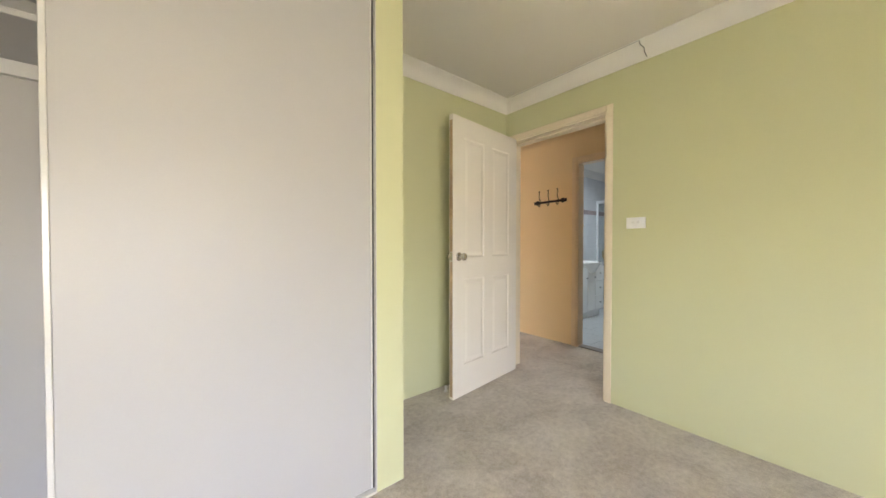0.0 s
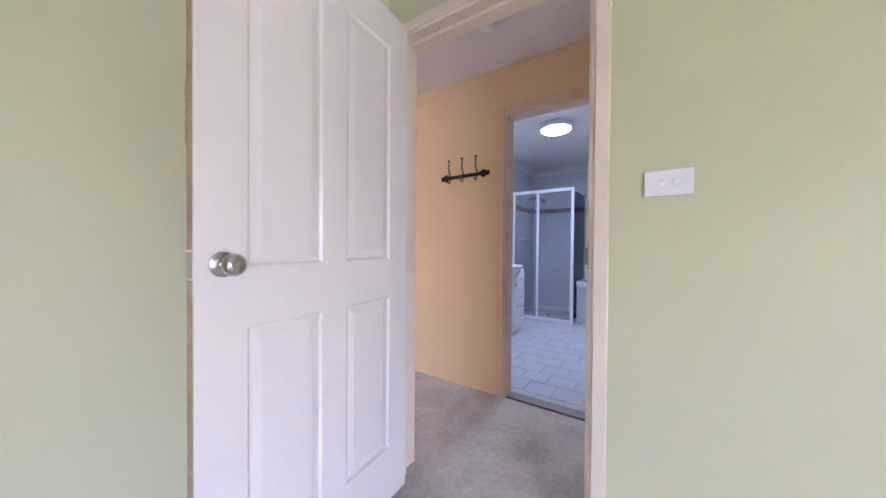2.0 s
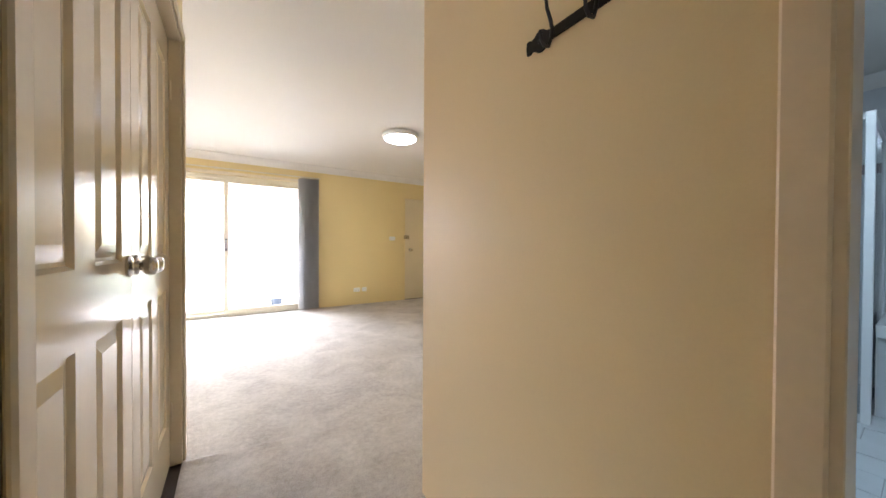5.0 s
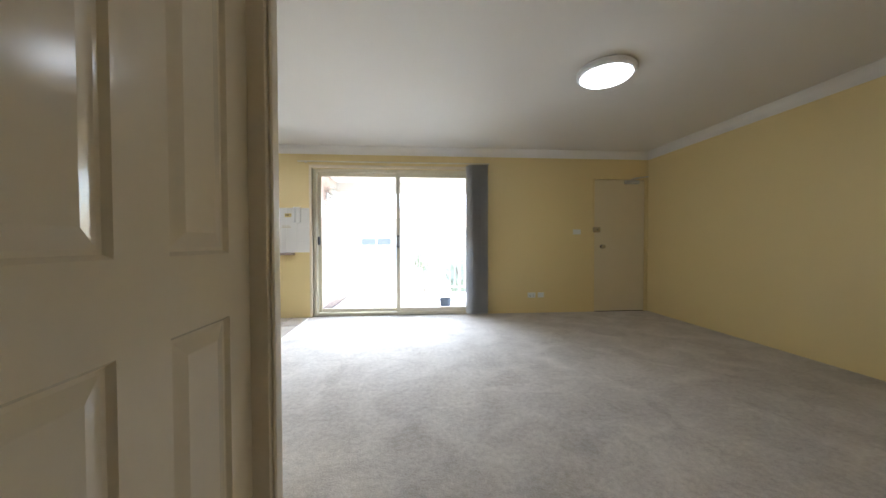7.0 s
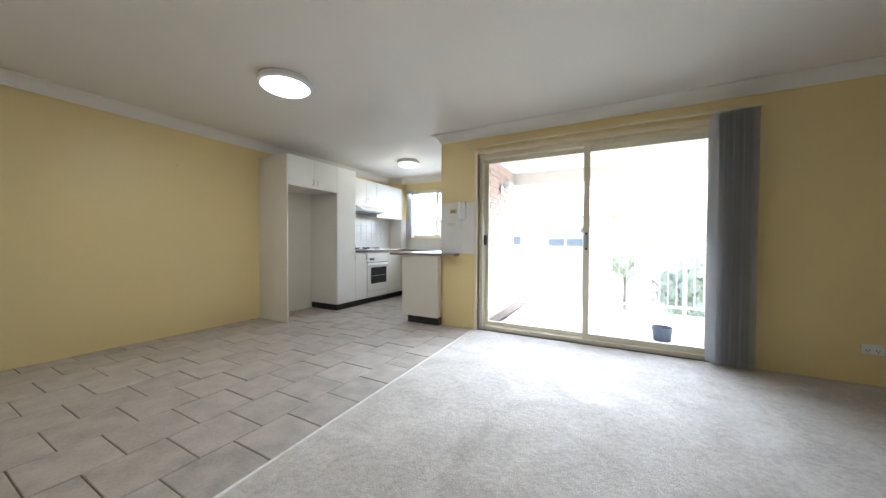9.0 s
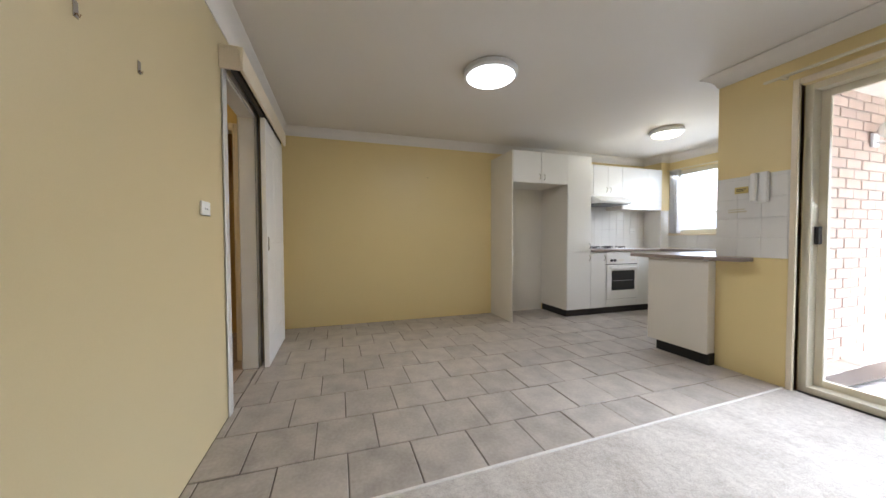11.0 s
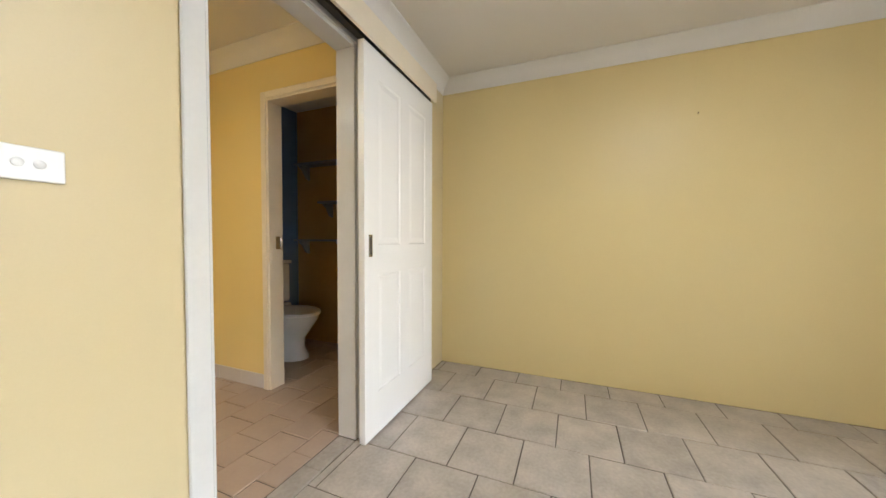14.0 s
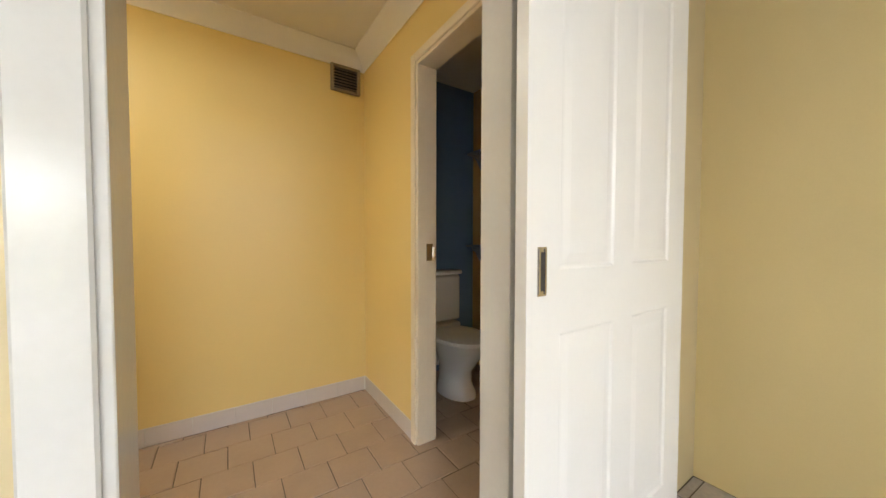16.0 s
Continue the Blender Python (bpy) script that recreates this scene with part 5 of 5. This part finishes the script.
# ---- outside ----
setting("ground", boxes((-400, 400, -400, 500, -4.3, -4.0)), M_GRASS, "grassy ground below the balcony", "ground")


def far_house(x0, x1, y0, y1, z1, rows, label):
    ob = thing("house", label, "house")
    part("wall", boxes((x0, x1, y0, y1, -4.0, z1)), M_RENDER, ob)
    bm = bmesh.new()
    c = [(x0 - 0.5, y0 - 0.5, z1 + 0.001), (x1 + 0.5, y0 - 0.5, z1 + 0.001), (x1 + 0.5, y1 + 0.5, z1 + 0.001), (x0 - 0.5, y1 + 0.5, z1 + 0.001)]
    ym = (y0 + y1) / 2
    v = [bm.verts.new(p) for p in c] + [bm.verts.new((x0 + 3, ym, z1 + 2.2)), bm.verts.new((x1 - 3, ym, z1 + 2.2))]
    for f in ((3, 2, 1, 0), (0, 1, 5, 4), (1, 2, 5), (2, 3, 4, 5), (3, 0, 4)):
        bm.faces.new([v[i] for i in f])
    part("roof", bm, M_ROOF, ob)
    for x, z in rows:
        w = part("window", boxes((x - 1.0, x + 1.0, y0 - 0.06, y0 - 0.001, z, z + 0.62)), M_ALU, ob)
        for x2 in (x - 0.5, x + 0.5):
            part("pane", boxes((x2 - 0.44, x2 + 0.44, y0 - 0.075, y0 - 0.0605, z + 0.06, z + 0.56)), M_WINDK, w)
    return ob


far_house(-14, 3.0, 24, 34, 2.6, [(-11, 0.9), (-7.5, 0.9), (-3, 0.9), (0.6, 0.75), (-7.5, -2.2)], "pale rendered two-storey house with a tiled roof")
far_house(14, 24, 26, 34, 0.6, [(16, -1.2), (19, -1.2), (22, -1.2)], "pale rendered house with a terracotta roof")


def tree(x, y, h, r, seed):
    rng = random.Random(seed)
    ob = thing("tree", "leafy green tree beyond the balcony", "tree", pose(x, y, -4.0))
    bm = tube([(0, 0, 0), (0.05, 0.05, h * 0.3), (-0.05, 0, h * 0.6)], 0.16, 8, 0.5)
    for k in range(6):
        a = k * 1.05
        tube([(0, 0, h * (0.4 + 0.04 * k)), (r * 0.4 * math.cos(a), r * 0.4 * math.sin(a), h * 0.65), (r * 0.8 * math.cos(a), r * 0.8 * math.sin(a), h * 0.8)], 0.06, 6, 0.4, bm)
    part("trunk", bm, M_BARK, ob)
    verts, faces = [], []
    for k in range(1500):
        while True:
            p = Vector((rng.uniform(-1, 1), rng.uniform(-1, 1), rng.uniform(-1, 1)))
            if 0.2 < p.length < 1:
                break
        lump = 0.75 + 0.35 * noise.noise(p * 2.3 + Vector((seed, 0, 0)))
        c = Vector((p.x * r * lump, p.y * r * lump, h * 0.72 + p.z * h * 0.32 * lump))
        q = Euler((rng.uniform(0, 6), rng.uniform(0, 6), rng.uniform(0, 6))).to_matrix()
        s = rng.uniform(0.10, 0.22)
        i = len(verts)
        verts += [c + q @ Vector(v) for v in ((-s, 0, 0), (0, -s * 0.4, 0.02), (s, 0, 0), (0, s * 0.4, 0.02))]
        faces.append((i, i + 1, i + 2, i + 3))
    me = bpy.data.meshes.new("crown")
    me.from_pydata([tuple(v) for v in verts], [], faces)
    me.materials.append(M_LEAF)
    new("crown", me).parent = ob


for k, (x, y, h, r) in enumerate(((5.5, 17, 5.0, 1.6), (8.2, 19, 5.4, 2.0), (11, 22, 5.2, 1.9), (7, 27, 6.0, 2.4), (3.8, 30, 5.4, 2.2), (16, 40, 7, 3.5))):
    tree(x, y, h, r, k + 3)

# ---- tiles and bricks, last ----


def tile_field(parent, mesh_name, mat, x0, x1, y0, y1, tx, ty, ox, oy, gap, z=0.0, stagger=0.5, th=0.010, keep=None, swap=False):
    """Running-bond floor tiles: rows step along x, joints along y, or the other way if swapped; whole tiles share one mesh."""
    cache = {}
    i0 = math.floor((x0 - ox) / tx)
    for i in range(i0, i0 + int((x1 - x0) / tx) + 3):
        off = oy + (stagger * ty if i % 2 else 0)
        j0 = math.floor((y0 - off) / ty)
        for j in range(j0, j0 + int((y1 - y0) / ty) + 3):
            a0, a1 = max(x0, ox + i * tx), min(x1, ox + (i + 1) * tx)
            b0, b1 = max(y0, off + j * ty), min(y1, off + (j + 1) * ty)
            if keep and not keep((a0 + a1) / 2, (b0 + b1) / 2):
                continue
            if keep:
                lim = keep((a0 + a1) / 2, (b0 + b1) / 2)
                if lim is not True:
                    a1 = min(a1, lim)
            w, l = a1 - a0 - gap, b1 - b0 - gap
            if w < 0.02 or l < 0.02:
                continue
            key = (round(w, 3), round(l, 3))
            if key not in cache:
                bm = bmesh.new()
                e = 0.003
                lo = [bm.verts.new(p) for p in ((-w / 2, -l / 2, -th), (w / 2, -l / 2, -th), (w / 2, l / 2, -th), (-w / 2, l / 2, -th))]
                md = [bm.verts.new(p) for p in ((-w / 2, -l / 2, -e), (w / 2, -l / 2, -e), (w / 2, l / 2, -e), (-w / 2, l / 2, -e))]
                hi = [bm.verts.new(p) for p in ((-w / 2 + e, -l / 2 + e, 0), (w / 2 - e, -l / 2 + e, 0), (w / 2 - e, l / 2 - e, 0), (-w / 2 + e, l / 2 - e, 0))]
                bm.faces.new(hi)
                for p, q in ((lo, md), (md, hi)):
                    for n in range(4):
                        m = (n + 1) % 4
                        bm.faces.new((p[n], p[m], q[m], q[n]))
                cache[key] = finish(bm, mesh_name, mat)
            o = new(mesh_name, cache[key])
            o.parent = parent
            if swap:
                o.rotation_euler = (0, 0, radians(-90))
            o.location = ((b0 + b1) / 2 if swap else (a0 + a1) / 2, (a0 + a1) / 2 if swap else (b0 + b1) / 2, z + 0.0015 * math.sin(i * 12.9 + j * 78.2))


ft = setting("floor_tiles_dining", boxes((-1.01, 1.915, 3.606, 9.4, -0.0115, -0.004)), M_GROUT, "beige-grey ceramic floor tiles in running bond with dark joints", "floor")
EDGE = lambda y: 1.915 - (y - 3.606) * 0.033
tile_field(ft, "tile", M_FTILE, -1.01, 1.92, 3.606, 9.4, 0.338, 0.314, 0.873, 3.963, 0.006, stagger=0.5, keep=lambda x, y: EDGE(y) if x - 0.17 < EDGE(y) else None)
fl = setting("floor_tiles_laundry", boxes((-1.15, 2.0, 1.915, 3.496, -0.0115, -0.004)), M_GROUT, "tan ceramic laundry floor tiles in running bond", "floor")
tile_field(fl, "tile", M_LTILE, 1.917, 3.496, -1.15, 2.0, 0.2045, 0.2055, 2.557, 0.395, 0.004, swap=True)
tile_field(fl, "tile", M_FTILE, 0.202, 0.914, 3.498, 3.604, 0.2, 0.2, 0.05, 3.498, 0.004)
fb = setting("floor_tiles_bathroom", boxes((3.90, 7.22, -0.2, 2.61, -0.0115, -0.004)), M_BGROUT, "white ceramic bathroom floor tiles in running bond", "floor")
tile_field(fb, "tile", M_BTILE, 3.895, 6.548, -0.2, 2.61, 0.2075, 0.2085, 4.605, 1.212, 0.004)
tile_field(fb, "tile", M_BTILE, 6.548, 7.22, 1.75, 2.61, 0.2075, 0.2085, 4.605, 1.212, 0.004)
M_STRIP = material("dull_metal_strip", (0.30, 0.26, 0.23), 0.5, metal=0.3, vary=0.2, scale=12)
solid("door_threshold", boxes((3.80, 3.894, 0.931, 1.574, -0.004, 0.012), bevel=0.003), M_STRIP, "worn metal and timber strip at the bathroom doorway", "threshold", kind="structure")


def wall_tiles(parent, mat, axis, plane, out, p0, p1, z0, z1, tw, thh, gap=0.0018, stagger=0.0):
    """Upright tiles on a wall plane; axis: the direction they run; out: the side that they face."""
    cache = {}
    rows = int(math.ceil((z1 - z0) / thh - 1e-6))
    for r in range(rows):
        za, zb = z0 + r * thh, min(z1, z0 + (r + 1) * thh)
        off = p0 - (tw * stagger if r % 2 else 0)
        for c in range(int((p1 - p0) / tw) + 2):
            a, b = max(p0, off + c * tw), min(p1, off + (c + 1) * tw)
            w, h = b - a - gap, zb - za - gap
            if w < 0.015 or h < 0.015:
                continue
            key = (round(w, 3), round(h, 3))
            if key not in cache:
                bm = bmesh.new()
                frustum(bm, -w / 2, w / 2, -h / 2, h / 2, 0.0, -0.0025, 0.001)
                cache[key] = finish(bm, "tile", mat)
            o = new("tile", cache[key])
            turn = {("x", -1): 0, ("x", 1): 180, ("y", -1): -90, ("y", 1): 90}[(axis, out)]
            c0, cz = (a + b) / 2, (za + zb) / 2
            o.parent = parent
            o.matrix_basis = pose(c0, plane, cz, 0, 0, turn) if axis == "x" else pose(plane, c0, cz, 0, 0, turn)


BE, BN = bpy.data.objects["wall_bathroom_east"], bpy.data.objects["wall_bathroom_north"]
wall_tiles(BE, M_BWALL, "y", 7.219, -1, -0.2, 2.61, 0.06, 1.645, 0.30, 0.20)
wall_tiles(BE, M_BAND, "y", 7.218, -1, -0.2, 2.61, 1.645, 1.722, 0.20, 0.077)
wall_tiles(BE, M_BWALL, "y", 7.219, -1, -0.2, 2.61, 1.722, 2.33, 0.30, 0.20)
wall_tiles(BN, M_BWALL, "x", 2.609, -1, 3.9, 7.21, 0.06, 1.645, 0.30, 0.20)
wall_tiles(BN, M_BAND, "x", 2.608, -1, 5.8, 7.21, 1.645, 1.722, 0.20, 0.077)
wall_tiles(BN, M_BWALL, "x", 2.609, -1, 3.9, 7.21, 1.722, 2.33, 0.30, 0.20)
wall_tiles(tub.children[1], M_BWALL, "y", 6.547, -1, -0.19, 1.71, 0.0, 0.505, 0.30, 0.20)
sb = setting("splashback_west", boxes((-1.0095, -1.0045, 7.576, 9.22, 0.917, 1.60)), M_KGROUT, "white glazed kitchen splashback tiles", "splashback")
wall_tiles(sb, M_KTILE, "y", -1.004, 1, 7.576, 9.22, 0.917, 1.518, 0.15, 0.15, 0.0015)
sn = setting("splashback_north", boxes((-0.70, 1.335, 9.394, 9.399, 0.917, 1.115)), M_KGROUT, "white glazed tiles under the kitchen window", "splashback")
wall_tiles(sn, M_KTILE, "x", 9.3935, -1, -0.70, 1.335, 0.917, 1.115, 0.15, 0.1, 0.002)
sc2 = setting("splashback_column", boxes((-0.699, -0.694, 9.22, 9.393, 0.917, 1.518), (-1.0, -0.70, 9.2145, 9.2195, 0.917, 1.518)), M_KTILE, "white tiles round the kitchen column", "splashback")
ss = setting("splashback_nib", boxes((1.3405, 1.803, 7.2425, 7.2445, 0.917, 1.54)), M_KGROUT, "white glazed tiles on the nib wall above the worktop", "splashback")
wall_tiles(ss, M_KTILE, "x", 7.2424, -1, 1.3405, 1.803, 0.917, 1.54, 0.15, 0.15, 0.0015)
sk1 = setting("baseboard_laundry", boxes((-0.04, 1.99, 1.9155, 1.9175, 0, 0.1), (-0.0395, -0.0375, 1.92, 2.64, 0, 0.1)), M_KGROUT, "lilac-white tile skirting in the laundry", "baseboard")
wall_tiles(sk1, M_SKIRT, "x", 1.918, 1, -0.03, 1.99, 0.0, 0.1, 0.2, 0.1, 0.002)
wall_tiles(sk1, M_SKIRT, "y", -0.037, 1, 1.926, 2.636, 0.0, 0.1, 0.24, 0.1, 0.002)

BRW = bpy.data.objects["wall_kitchen_east"]
BM_ = finish(box(bmesh.new(), 0.0, 0.010, 0.0, 0.23, 0.0, 0.076, bevel=0.003), "brick", M_BRICK)
HB_ = finish(box(bmesh.new(), 0.0, 0.010, 0.0, 0.11, 0.0, 0.076, bevel=0.003), "brick", M_BRICK)
for r in range(28):
    y = 7.465
    if r % 2:
        o = new("brick", HB_)
        o.parent, o.location = BRW, (1.600, y, -0.055 + r * 0.086)
        y += 0.12
    while y + 0.23 < 9.6:
        o = new("brick", BM_)
        o.parent, o.location = BRW, (1.600 + 0.002 * math.sin(r * 3.1 + y * 9), y, -0.055 + r * 0.086)
        y += 0.24
